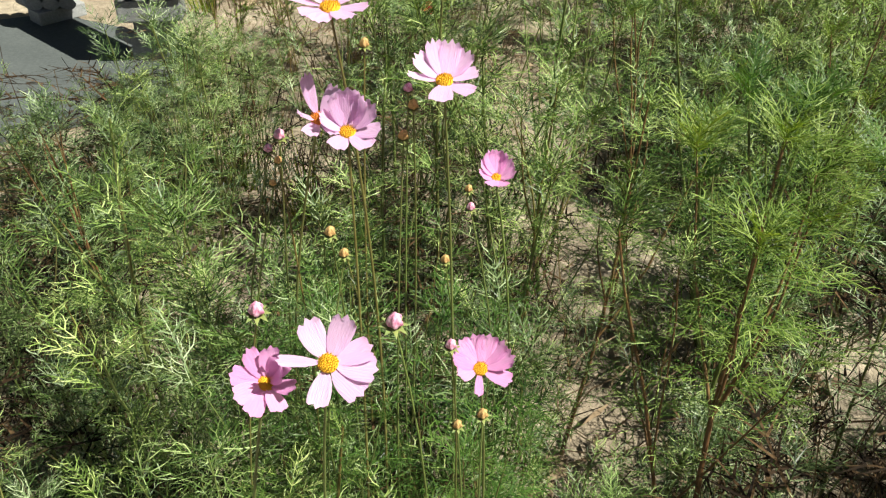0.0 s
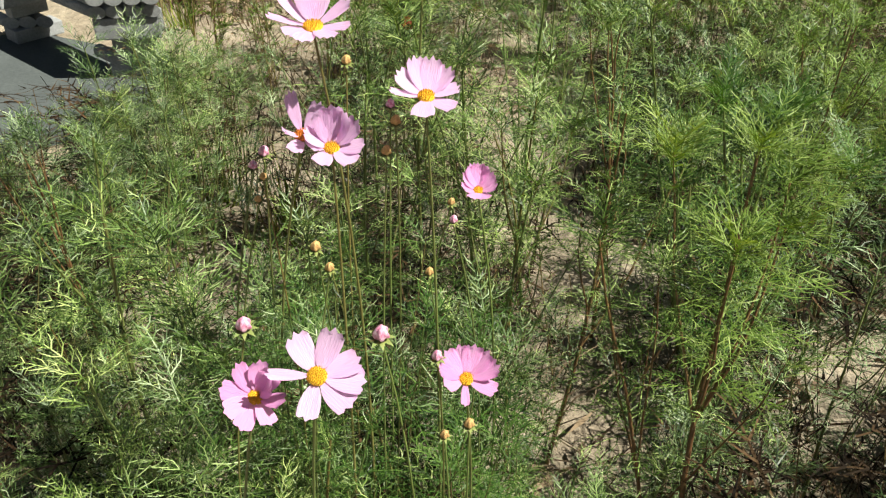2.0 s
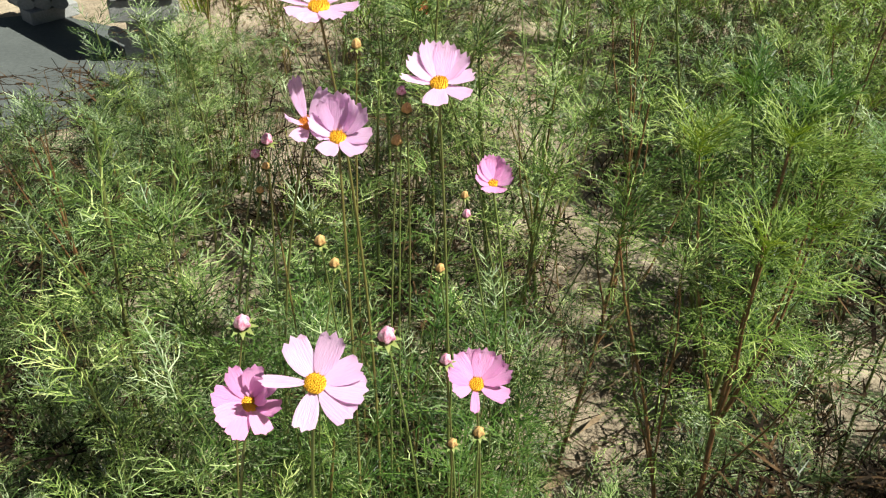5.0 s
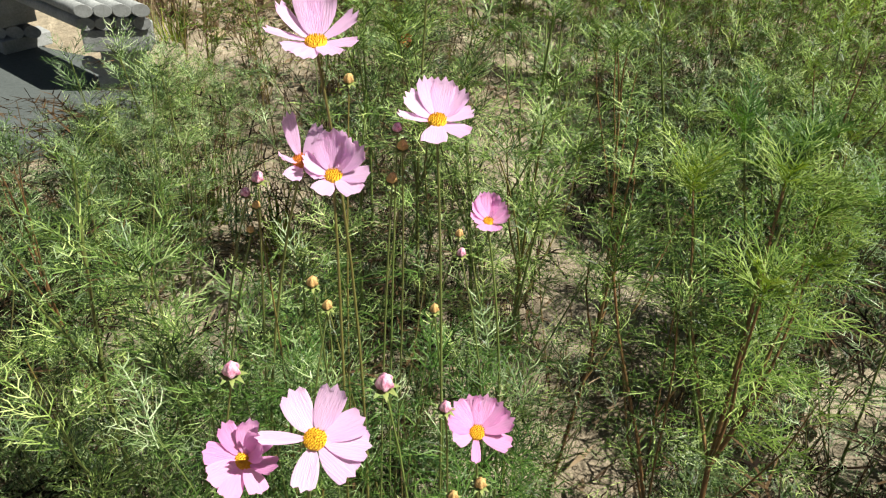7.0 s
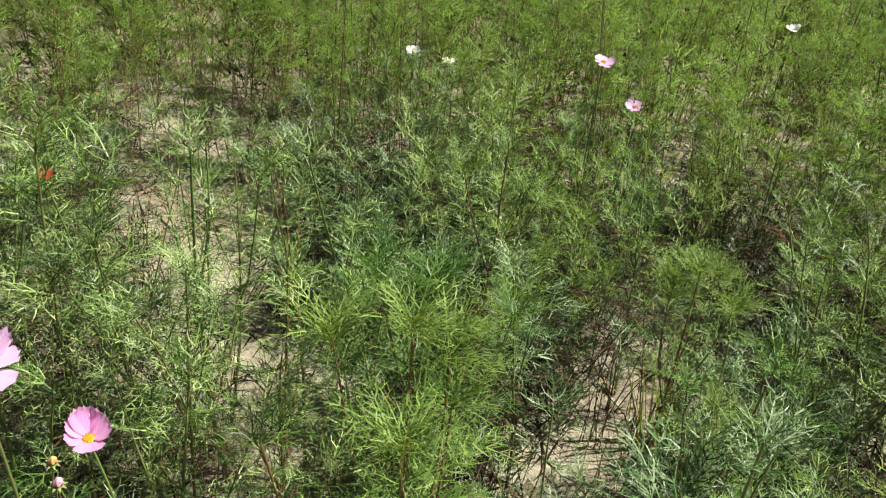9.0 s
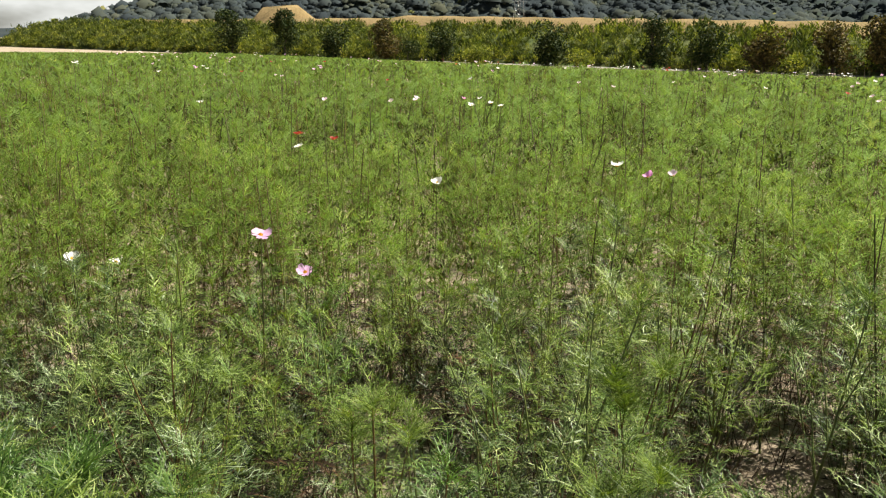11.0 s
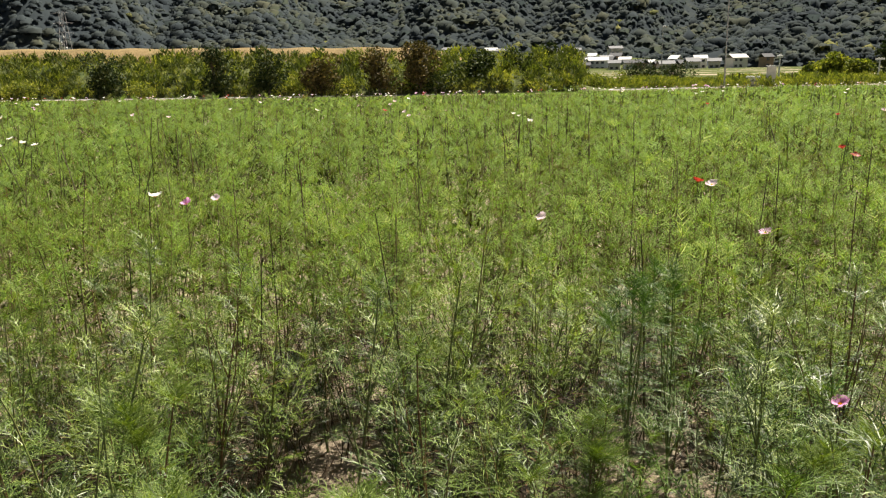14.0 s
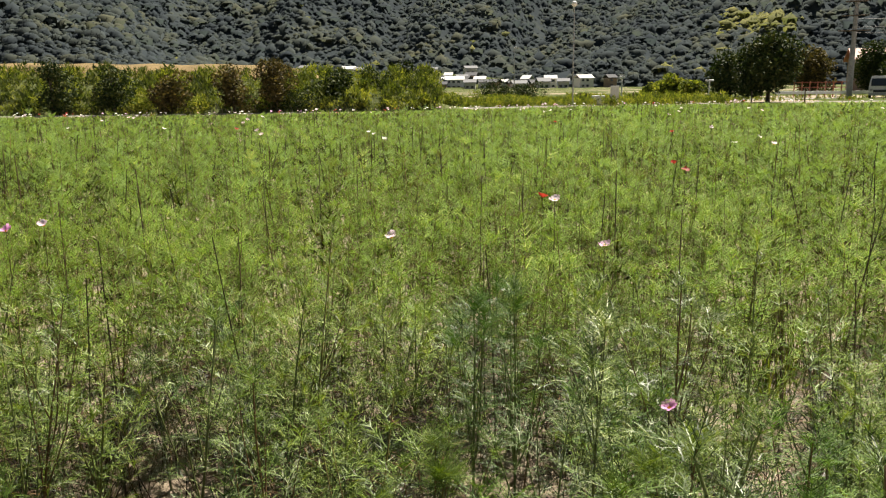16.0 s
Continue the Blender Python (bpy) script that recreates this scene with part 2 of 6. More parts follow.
def petal_material(name, base, tip, through=0.42):
    m, nt, p = nodes_of(name)
    n = noise_at(nt, 1.0, 4)
    stretch = nt.nodes.new("ShaderNodeMapping")
    stretch.inputs["Scale"].default_value = (45.0, 900.0, 60.0)
    nt.links.new(n.inputs["Vector"].links[0].from_socket, stretch.inputs["Vector"])
    nt.links.new(stretch.outputs[0], n.inputs["Vector"])
    info = nt.nodes.new("ShaderNodeObjectInfo")
    c = mixed(nt, n.outputs["Fac"], base, tip)
    c = mixed(nt, info.outputs["Random"], c, tip)
    nt.links.new(c, p.inputs["Base Color"])
    p.inputs["Roughness"].default_value = 0.55
    bump_on(nt, p, n.outputs["Fac"], 0.5, 0.003)
    t = nt.nodes.new("ShaderNodeBsdfTranslucent")
    nt.links.new(c, t.inputs["Color"])
    mx = nt.nodes.new("ShaderNodeMixShader")
    mx.inputs[0].default_value = through
    nt.links.new(p.outputs[0], mx.inputs[1])
    nt.links.new(t.outputs[0], mx.inputs[2])
    nt.links.new(mx.outputs[0], nt.nodes["Material Output"].inputs[0])
    return m


PINK = petal_material("petal_pink", (0.66, 0.22, 0.52), (0.83, 0.41, 0.72), 0.52)
PALEPINK = petal_material("petal_pale_pink", (0.64, 0.34, 0.60), (0.81, 0.52, 0.79), 0.52)
BLUSH = petal_material("petal_blush", (0.72, 0.50, 0.62), (0.84, 0.70, 0.78), 0.48)
WHITEPETAL = petal_material("petal_white", (0.82, 0.80, 0.76), (0.86, 0.85, 0.82))
REDPETAL = petal_material("petal_red", (0.26, 0.018, 0.014), (0.38, 0.040, 0.024))
DISC = surface("flower_disc_yellow", [(0.3, (0.74, 0.33, 0.012)), (0.7, (0.88, 0.56, 0.02))], 300, 900, 0.8, 0.8, 0.002, 0, 0.3)
ORANGE = surface("flower_disc_orange", [(0.3, (0.55, 0.14, 0.02)), (0.7, (0.75, 0.30, 0.03))], 300, 900, 0.8, 0.8, 0.002, 0, 0.3)
BUD = surface("bud_rose", [(0.35, (0.50, 0.15, 0.26)), (0.5, (0.68, 0.32, 0.46)), (0.65, (0.80, 0.58, 0.66))], 160, 400, 0.55, 0.3, 0.002)
DULLBUD = surface("spent_head_tan", [(0.3, (0.42, 0.22, 0.08)), (0.7, (0.62, 0.42, 0.16))], 90, 400, 0.75, 0.5, 0.002)
SEPAL = surface("sepal_green", [(0.3, (0.12, 0.17, 0.04)), (0.7, (0.22, 0.24, 0.07))], 60, 300, 0.6, 0.2, 0.002)


# ---- mesh helpers ----
def mesh_from(name, v, f, mats, idx=None, smooth=False):
    """A mesh from arrays of points and triangles."""
    v, f = np.asarray(v, np.float32), np.asarray(f, np.int32)
    me = bpy.data.meshes.new(name)
    me.vertices.add(len(v))
    me.vertices.foreach_set("co", v.ravel())
    me.loops.add(f.size)
    me.loops.foreach_set("vertex_index", f.ravel())
    me.polygons.add(len(f))
    me.polygons.foreach_set("loop_start", np.arange(len(f), dtype=np.int32) * f.shape[1])
    for m in mats:
        me.materials.append(m)
    if idx is not None:
        me.polygons.foreach_set("material_index", np.asarray(idx, np.int32))
    me.polygons.foreach_set("use_smooth", np.full(len(f), smooth))
    me.update(calc_edges=True)
    return me


def child(name, me, parent, m=None, label=""):
    ob = new(name, me)
    ob.parent = parent
    if m is not None:
        ob.matrix_basis = m
    return tagged(ob, label)


def part(name, bm, material, parent, label="", smooth=False):
    me = bpy.data.meshes.new(name)
    for f in bm.faces:
        f.smooth = smooth
    bm.to_mesh(me)
    bm.free()
    me.materials.append(material)
    ob = new(name, me)
    ob.parent = parent
    return tagged(ob, label)


def thing(name, m, label, category, group="", kind=""):
    ob = new(name)
    ob.matrix_world = m
    ob.empty_display_size = 0.1
    return tagged(ob, label, category, group, kind)


def box_into(bm, size, at=(0, 0, 0), turn=None, bevel=0.0):
    m = Matrix.Translation(at) @ (turn or Matrix()) @ Matrix.Diagonal((*size, 1))
    made = bmesh.ops.create_cube(bm, size=1, matrix=m)
    if bevel:
        edges = {e for v in made["verts"] for e in v.link_edges}
        bmesh.ops.bevel(bm, geom=list(edges), offset=bevel, segments=2, affect='EDGES', profile=0.6)
    return bm


def tube(points, radii, sides=5):
    """Points and triangles of a tapered tube along a line of points."""
    P = np.asarray(points, float)
    n = len(P)
    d = np.gradient(P, axis=0)
    d /= np.linalg.norm(d, axis=1)[:, None] + 1e-9
    ref = np.where(np.abs(d[:, 2:3]) > 0.9, [[1.0, 0, 0]], [[0, 0, 1.0]])
    a = np.cross(d, ref)
    a /= np.linalg.norm(a, axis=1)[:, None] + 1e-9
    b = np.cross(d, a)
    ang = np.arange(sides) / sides * 2 * np.pi
    ring = a[:, None] * np.cos(ang)[None, :, None] + b[:, None] * np.sin(ang)[None, :, None]
    v = (P[:, None] + ring * np.asarray(radii, float)[:, None, None]).reshape(-1, 3)
    f = []
    for i in range(n - 1):
        for j in range(sides):
            p, q = i * sides + j, i * sides + (j + 1) % sides
            f += [(p, q, q + sides), (p, q + sides, p + sides)]
    return v, np.array(f)


class Pile:
    """Collects pieces of triangles into one mesh."""

    def __init__(self):
        self.v, self.f, self.i, self.n, self.up = [], [], [], 0, []

    def add(self, v, f, idx=0, up=None):
        v, f = np.asarray(v, float).reshape(-1, 3), np.asarray(f, int).reshape(-1, 3)
        self.v.append(v), self.f.append(f + self.n), self.i.append(np.full(len(f), idx))
        self.n += len(v)
        self.up.append(np.zeros((len(v), 3)) if up is None else up)

    def spread(self, v, f, mats, idx=0, up=None):
        """One piece at many 4 x 4 places at once."""
        M = np.asarray(mats, float)
        w = np.einsum("kij,nj->kni", M[:, :3, :3], v) + M[:, None, :3, 3]
        ff = f[None] + (np.arange(len(M)) * len(v))[:, None, None]
        if up is not None:
            up = np.einsum("kij,nj->kni", M[:, :3, :3], up).reshape(-1, 3)
            up = up / (np.linalg.norm(up, axis=1)[:, None] + 1e-9)
        self.add(w.reshape(-1, 3), ff.reshape(-1, 3), idx, up)

    def arrays(self):
        return np.concatenate(self.v), np.concatenate(self.f), np.concatenate(self.i)

    def mesh(self, name, mats, smooth=False):
        v, f, i = self.arrays()
        me = mesh_from(name, v, f, mats, i, smooth)
        up = np.concatenate(self.up)
        if np.any(up):
            me.normals_split_custom_set_from_vertices(up)
        return me


def poses(xyz, yaw, scale, tilt=None, tdir=None, zscale=None):
    """Many 4 x 4 places: points, turns about z, sizes, and a tilt towards a direction."""
    k = len(xyz)
    c, s = np.cos(yaw), np.sin(yaw)
    R = np.zeros((k, 3, 3))
    R[:, 0, 0], R[:, 0, 1], R[:, 1, 0], R[:, 1, 1], R[:, 2, 2] = c, -s, s, c, 1
    S = np.stack([scale, scale, scale if zscale is None else zscale], -1)
    R = R * S[:, None, :]
    if tilt is not None:
        ct, st, cd, sd = np.cos(tilt), np.sin(tilt), np.cos(tdir), np.sin(tdir)
        K = np.zeros((k, 3, 3))
        K[:, 0, 2], K[:, 1, 2], K[:, 2, 0], K[:, 2, 1] = cd, sd, -cd, -sd
        R = (np.eye(3) + K * st[:, None, None] + (K @ K) * (1 - ct)[:, None, None]) @ R
    M = np.zeros((k, 4, 4))
    M[:, :3, :3], M[:, :3, 3], M[:, 3, 3] = R, xyz, 1
    return M


# ---- ground ----
SOIL_GAPS = [(-1.25, 0.41, 0.10), (-1.92, -0.45, 0.20), (-2.03, 0.80, 0.20), (-3.20, 0.80, 0.34), (-1.56, 1.87, 0.14),
             (-4.25, -0.30, 0.50), (-4.75, -0.55, 0.50), (-4.3, 0.1, 0.35), (-2.80, -0.98, 0.22), (1.8, 3.98, 0.18), (-1.45, 0.15, 0.12), (-3.5, 2.3, 0.25), (-1.85, 2.04, 0.15), (-1.36, 1.28, 0.05), (-0.62, 2.75, 0.22)]
SOIL_GAPS = [(x, y, r + 0.04) for x, y, r in SOIL_GAPS]


def field_height(x, y):
    """The lie of the tilled soil: low ridges and hollows."""
    near = np.exp(-(x * x + y * y) / 900.0)
    return 0.03 * near * (np.sin(2.1 * x + 0.7 * y) * np.cos(1.7 * y - 0.4 * x)) - 0.02 * near


def ring_grid(radii, count, height, centre=(0.0, 0.0)):
    r = np.asarray(radii)
    a = np.arange(count) / count * 2 * np.pi
    x, y = centre[0] + r[:, None] * np.cos(a), centre[1] + r[:, None] * np.sin(a)
    v = np.stack([x, y, height(x, y)], -1).reshape(-1, 3)
    n = len(r)
    i, j = np.meshgrid(np.arange(n - 1), np.arange(count), indexing="ij")
    p, q = i * count + j, i * count + (j + 1) % count
    f = np.stack([p, p + count, q + count, q], -1).reshape(-1, 4)
    return v, f


def ground_height(x, y):
    z = field_height(x, y)
    r = np.hypot(x, y)
    fine = np.sin(9.3 * x + 3 * np.sin(5.1 * y)) * np.sin(8.1 * y + 2 * np.sin(6.7 * x)) + 0.6 * np.sin(23 * x + 4 * np.sin(17 * y)) * np.sin(19 * y)
    return z + 0.010 * fine * np.exp(-r / 5.0)


radii = np.concatenate([[0.02], np.arange(0.1, 6.0, 0.06), np.geomspace(6.0, 4000.0, 60)])
gv, gf = ring_grid(radii, 220, ground_height)
ground = tagged(new("ground", mesh_from("ground", gv, gf, [SOIL], smooth=True)), "sandy light brown tilled soil of the flower field", "ground", kind="structure")


def sheet(name, outline_x, profile, material, label, category, ends=(0, 0), rise=1.0):
    """A long earth form: a profile of (y, z) carried along x, with rounded ends and uneven ground."""
    xs = np.asarray(outline_x, float)
    P = np.asarray(profile, float)
    X = np.repeat(xs[:, None], len(P), 1)
    fade = np.clip((X - xs[0]) / max(ends[0], 1e-3), 0, 1) * np.clip((xs[-1] - X) / max(ends[1], 1e-3), 0, 1)
    fade = fade * fade * (3 - 2 * fade)
    Y = P[None, :, 0] + 0.25 * np.sin(X * 0.6) + 0.2 * np.sin(X * 1.7 + 1)
    Z = P[None, :, 1] * fade * np.interp(X, [xs[0], xs[-1]], [rise, 1.0]) + 0.06 * np.sin(X * 1.3 + P[None, :, 0] * 2) * np.sin(P[None, :, 0] * 1.9) * (P[None, :, 1] > 0.2)
    v = np.stack([X, Y, Z], -1).reshape(-1, 3)
    m = len(P)
    i, j = np.meshgrid(np.arange(len(xs) - 1), np.arange(m - 1), indexing="ij")
    p = i * m + j
    f = np.stack([p, p + m, p + m + 1, p + 1], -1).reshape(-1, 4)
    return tagged(new(name, mesh_from(name, v, f, [material], smooth=True)), label, category, kind="structure")


# gravel track at the far edge of the field, and the banks behind it
def strip(name, line, width, z, material, label, category):
    L = np.asarray(line, float)
    d = np.gradient(L, axis=0)
    d /= np.linalg.norm(d, axis=1)[:, None]
    nrm = np.stack([-d[:, 1], d[:, 0]], -1)
    v, f = [], []
    for k, (p, q) in enumerate(zip(L, nrm)):
        for s, h in ((-0.5, -0.03), (-0.25, z), (0.25, z), (0.5, -0.03)):
            v.append((*(p + q * width * s), h))
        if k:
            f += [(4 * k - 4 + j, 4 * k + j, 4 * k + 1 + j, 4 * k - 3 + j) for j in range(3)]
    return tagged(new(name, mesh_from(name, v, f, [material])), label, category, kind="structure")


EDGE = [(-120, 63), (-80, 57), (-50, 53), (-30, 50.5), (-22, 50), (-9, 50.5), (2, 55), (15, 60), (27, 61), (45, 60), (70, 58)]
strip("path_far", EDGE, 1.1, 0.04, PALE, "pale gravel track along the field's far edge", "path")
sheet("bank_weeds", np.arange(-118, 4.1, 1.0), [(51.2, 0.0), (52.0, 0.5), (53.2, 1.0), (55.0, 1.6), (57.5, 2.1), (60, 2.15)], BANK, "weed-grown earth bank beyond the flower field", "bank", (2, 8), 1.4)
sheet("bank_tan_long", np.arange(-57.5, -3.9, 0.75), [(58.0, 1.2), (59.5, 2.15), (61.5, 3.0), (64, 3.2), (84, 3.2), (88, 0)], TAN, "long embankment of bare tan earth", "embankment", (3.5, 7), 1.27)
sheet("bank_tan_mound", np.arange(-81.5, -74.4, 0.5), [(63.0, 2.4), (65.0, 3.9), (66.5, 5.3), (70, 5.6), (75, 3)], TAN, "rounded mound of tan earth beside the embankment", "mound", (2.2, 2.4))
sheet("bank_tan_low", np.arange(-110, -44.0, 1.0), [(62.0, 2.0), (64.0, 3.4), (66.5, 3.9), (76, 3.9), (80, 0)], TAN, "low strip of tan earth behind the weeds", "embankment", (4, 6))
gx, gy = np.meshgrid(np.linspace(0, 230, 60), np.linspace(0, 1, 40), indexing="ij")
near_y = np.interp(gx - 10, [p[0] for p in EDGE] + [220], [p[1] + 1.0 for p in EDGE] + [56])
YY = near_y + gy ** 1.6 * 420
ZZ = 0.03 + 0.10 * np.sin(gx * 0.21) * np.sin(YY * 0.17) * np.clip(gy * 20, 0, 1) 
i, j = np.meshgrid(np.arange(59), np.arange(39), indexing="ij")
p = i * 40 + j
tagged(new("meadow", mesh_from("meadow", np.stack([gx - 10, YY, ZZ], -1).reshape(-1, 3), np.stack([p, p + 40, p + 41, p + 1], -1).reshape(-1, 4), [MEADOW], smooth=True)),
       "rough mown grass between the field and the village", "meadow", kind="structure")


# ---- wooded hills ----
def hill_height(az, r):
    """Height over the plain; az in degrees to the left of +y."""
    def bump(c, w, r0, depth, h, skew=1.0):
        s = np.exp(-((az - c) / w) ** 2)
        return h * s * np.clip((r - r0) / depth, 0, 1.25) ** skew
    a = np.where(az > 34, np.interp(az, [34, 42, 50.4, 56.5, 64], [80, 63, 40, 21.5, 0]) * np.clip((r - 330) / 190, 0, 1.25), bump(34, 15.5, 330, 190, 80))   # nearer ridge
    b = bump(6, 34, 480, 430, 136) + bump(-4, 16, 480, 400, 20)    # long back ridge
    c = bump(-30, 20, 410, 330, 104)                               # hill over the road
    d = bump(-62, 26, 480, 300, 110)
    spur = 11 * np.sin(az * 0.55 + r * 0.006) + 6 * np.sin(az * 1.3 + 2 + r * 0.012)
    h = np.maximum.reduce([a, b, c, d])
    return h + spur * np.clip(h / 40, 0, 1) * np.clip((50 - az) / 14, 0.1, 1)


haz, hr = np.meshgrid(np.linspace(85, -95, 150), np.linspace(300, 1250, 60), indexing="ij")
hz = hill_height(haz, hr) - 1.0
hz = hz + np.clip(hz / 6.0, 0, 1) * 2.2
hv = np.stack([-np.sin(np.radians(haz)) * hr, np.cos(np.radians(haz)) * hr, hz], -1).reshape(-1, 3)
i, j = np.meshgrid(np.arange(149), np.arange(59), indexing="ij")
p = i * 60 + j
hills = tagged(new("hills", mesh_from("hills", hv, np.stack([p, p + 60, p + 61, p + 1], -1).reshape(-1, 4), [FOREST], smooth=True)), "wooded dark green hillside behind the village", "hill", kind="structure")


def crown_low(seed):
    """A round tree crown: a lumpy body set about with loose sprays of leaves."""
    bm = bmesh.new()
    bmesh.ops.create_icosphere(bm, subdivisions=2 if seed < 5 else 1, radius=1)
    off = Vector((seed * 5.1, seed * 2.3, seed))
    for v in bm.verts:
        n = v.co.normalized()
        d = 0.92 + 0.46 * noise.noise(n * 1.9 + off) + 0.30 * noise.noise(n * 3.9 + off)
        v.co = Vector((n.x * d, n.y * d, n.z * d * 0.9))
    bmesh.ops.delete(bm, geom=[v for v in bm.verts if v.co.z < -0.35], context='VERTS')
    v = np.array([x.co[:] for x in bm.verts])
    f = np.array([[x.index for x in g.verts] for g in bm.faces])
    nrm = np.array([x.normal[:] for x in bm.verts])
    bm.free()
    g = np.random.default_rng(seed)
    k = 26 if seed < 5 else 9
    pick = v[g.integers(0, len(v), k)]
    c = pick * g.uniform(0.95, 1.10, (k, 1)) + g.normal(0, 0.08, (k, 3))
    d = g.normal(0, 1, (k, 3))
    d *= g.uniform(0.09, 0.17, (k, 1)) / np.linalg.norm(d, axis=1)[:, None]
    e = np.cross(d, g.normal(0, 1, (k, 3)))
    e *= g.uniform(0.06, 0.12, (k, 1)) / np.linalg.norm(e, axis=1)[:, None]
    lv = np.stack([c - d, c + d * 0.4 + e, c + d * 0.5 - e], 1).reshape(-1, 3)
    ln = np.repeat(c, 3, 0) + g.normal(0, 0.15, (3 * k, 3))
    out = v + 0.3 * nrm
    return np.concatenate([v, lv]), np.concatenate([f, np.arange(3 * k).reshape(-1, 3) + len(v)]), np.concatenate([out, ln]) + [0, 0, 0.70]


forest = Pile()
az, rr = [], []
for r0 in np.concatenate([np.arange(318, 430, 4.6), np.arange(430, 960, 5.6)]):
    step = math.degrees((3.4 if r0 < 430 else 3.7 + 0.004 * (r0 - 318)) / r0)
    line = np.arange(-60, 75, step)
    az.append(line + rng.uniform(-0.45, 0.45, len(line)) * step)
    rr.append(r0 + rng.uniform(-3.2, 3.2, len(line)))
az, rr = np.concatenate(az), np.concatenate(rr)
h = hill_height(az, rr)
el = np.degrees(np.arctan2(h, rr))
slope = hill_height(az, rr + 6) - h
k = len(az)
keep = ~((az > -11) & (az < 9) & (rr < 470)) & (h > 0.8) & (slope > 0.15) & (el < 6.9) & (((az > -37) & (az < 62)) | (rng.uniform(0, 1, k) < 0.15))
az, rr, h = az[keep], rr[keep], h[keep]
hx, hy = -np.sin(np.radians(az)) * rr, np.cos(np.radians(az)) * rr
size = 0.74 * rng.uniform(2.5, 3.9, len(az)) * rng.choice([0.7, 0.9, 1.1, 1.3, 1.9, 2.4], len(az), p=[0.2, 0.22, 0.22, 0.18, 0.12, 0.06]) * np.where(rr < 430, 0.66, 0.88) * (1 + (rr - 330) / 1500)
kindof = np.where(rr < 430, rng.integers(0, 4, len(az)), rng.integers(4, 8, len(az)))
elev = np.degrees(np.arctan2(h, rr))
light = (((az + 22.6) / 2.8) ** 2 + ((elev - 3.7) / 0.7) ** 2 < rng.uniform(0.4, 1.4, len(az))) | ((rr < 335) & (rng.uniform(0, 1, len(az)) < 0.15)) | (rng.uniform(0, 1, len(az)) < 0.004)
for s in range(8):
    cv, cf, cn = crown_low(s + 1)
    for tone in (0, 1):
        sel = (kindof == s) & (light == bool(tone))
        if sel.sum():
            forest.spread(cv, cf, poses(np.stack([hx, hy, h + 1.2 + size * 0.25], -1)[sel], rng.uniform(0, 6.3, sel.sum()), size[sel], zscale=size[sel] * rng.uniform(0.75, 1.05, sel.sum())), tone, cn)
tagged(new("forest", forest.mesh("forest", [FOREST, BAMBOO], True)), "dense round-crowned woodland covering the hills, tinted blue-grey for haze", "forest", kind="stuff")


# ---- cosmos plants ----
def leaf_piece(seed, level):
    """A feathery, thread-like leaf along +x, one unit long: opposite forked threads on a bowed midrib."""
    g = np.random.default_rng(seed)
    pile = Pile()
    wid = (0.0165, 0.030, 0.062)[level]
    up = np.array([0, 0, 1.0])
    sway, droop = g.uniform(-0.12, 0.12), g.uniform(0.18, 0.50)

    def arch(s):
        return np.array([s * (1 - 0.10 * droop * s), sway * s * s, 0.16 * s - droop * s * s])

    knots = ([0, 0.3, 0.55, 0.8, 1.0], [0, 0.55, 1.0], [0, 1.0])[level]
    for s0, s1 in zip(knots, knots[1:]):
        p, q, h = arch(s0), arch(s1), np.array([0, wid / 2, 0])
        if s1 == 1.0:
            pile.add([p - h * 0.8, p + h * 0.8, q], [[0, 1, 2]])
        else:
            pile.add([p - h, p + h, q + h * 0.8, q - h * 0.8], [[0, 1, 2], [0, 2, 3]])
    stations = ([0.22, 0.38, 0.54, 0.70, 0.86], [0.22, 0.42, 0.62, 0.82], [0.25, 0.5, 0.75])[level]
    for s in stations:
        for sgn in (-1, 1):
            base, a = arch(s), g.uniform(0.60, 0.95)
            d = np.array([np.cos(a), sgn * np.sin(a), g.uniform(-0.05, 0.30)])
            ln = g.uniform(0.32, 0.44) * (1.2 - 0.80 * s)
            n = np.cross(d, up + g.normal(0, 0.3, 3))
            n *= wid * 0.5 / np.linalg.norm(n)
            if level == 0:
                # the thread turns forwards, droops and forks
                fwd = np.array([0.55, -sgn * 0.22, -g.uniform(0.15, 0.75)]) * ln
                m = base + d * ln * 0.5
                q = m + d * ln * 0.28 + fwd * 0.28
                tip = q + d * ln * 0.12 + fwd * 0.34
                pile.add([base - n, base + n, m + n * 0.9, m - n * 0.9, q + n * 0.7, q - n * 0.7, tip], [[0, 1, 2], [0, 2, 3], [3, 2, 4], [3, 4, 5], [5, 4, 6]])
                rot = sgn * g.uniform(0.45, 0.8)
                e = np.array([d[0] * np.cos(rot) - d[1] * np.sin(rot), d[0] * np.sin(rot) + d[1] * np.cos(rot), d[2] - g.uniform(0.0, 0.4)])
                pile.add([m - n * 0.9, m + n * 0.9, m + e * ln * g.uniform(0.35, 0.55)], [[0, 1, 2]])
                if s < 0.7:
                    e = np.array([d[0] * np.cos(rot) + d[1] * np.sin(rot), -d[0] * np.sin(rot) + d[1] * np.cos(rot), d[2] - g.uniform(0.0, 0.3)])
                    o = base + d * ln * 0.3
                    pile.add([o - n * 0.9, o + n * 0.9, o + e * ln * g.uniform(0.3, 0.5)], [[0, 1, 2]])
            else:
                bend = np.array([0.25 * ln * g.uniform(0.2, 1.0), 0, -ln * g.uniform(0.05, 0.4)])
                pile.add([base - n, base + n, base + d * ln + bend], [[0, 1, 2]])
    v, f, _ = pile.arrays()
    return v, f


LEAVES = [[leaf_piece(10 * lv + s, lv) for s in range(5)] for lv in range(3)]


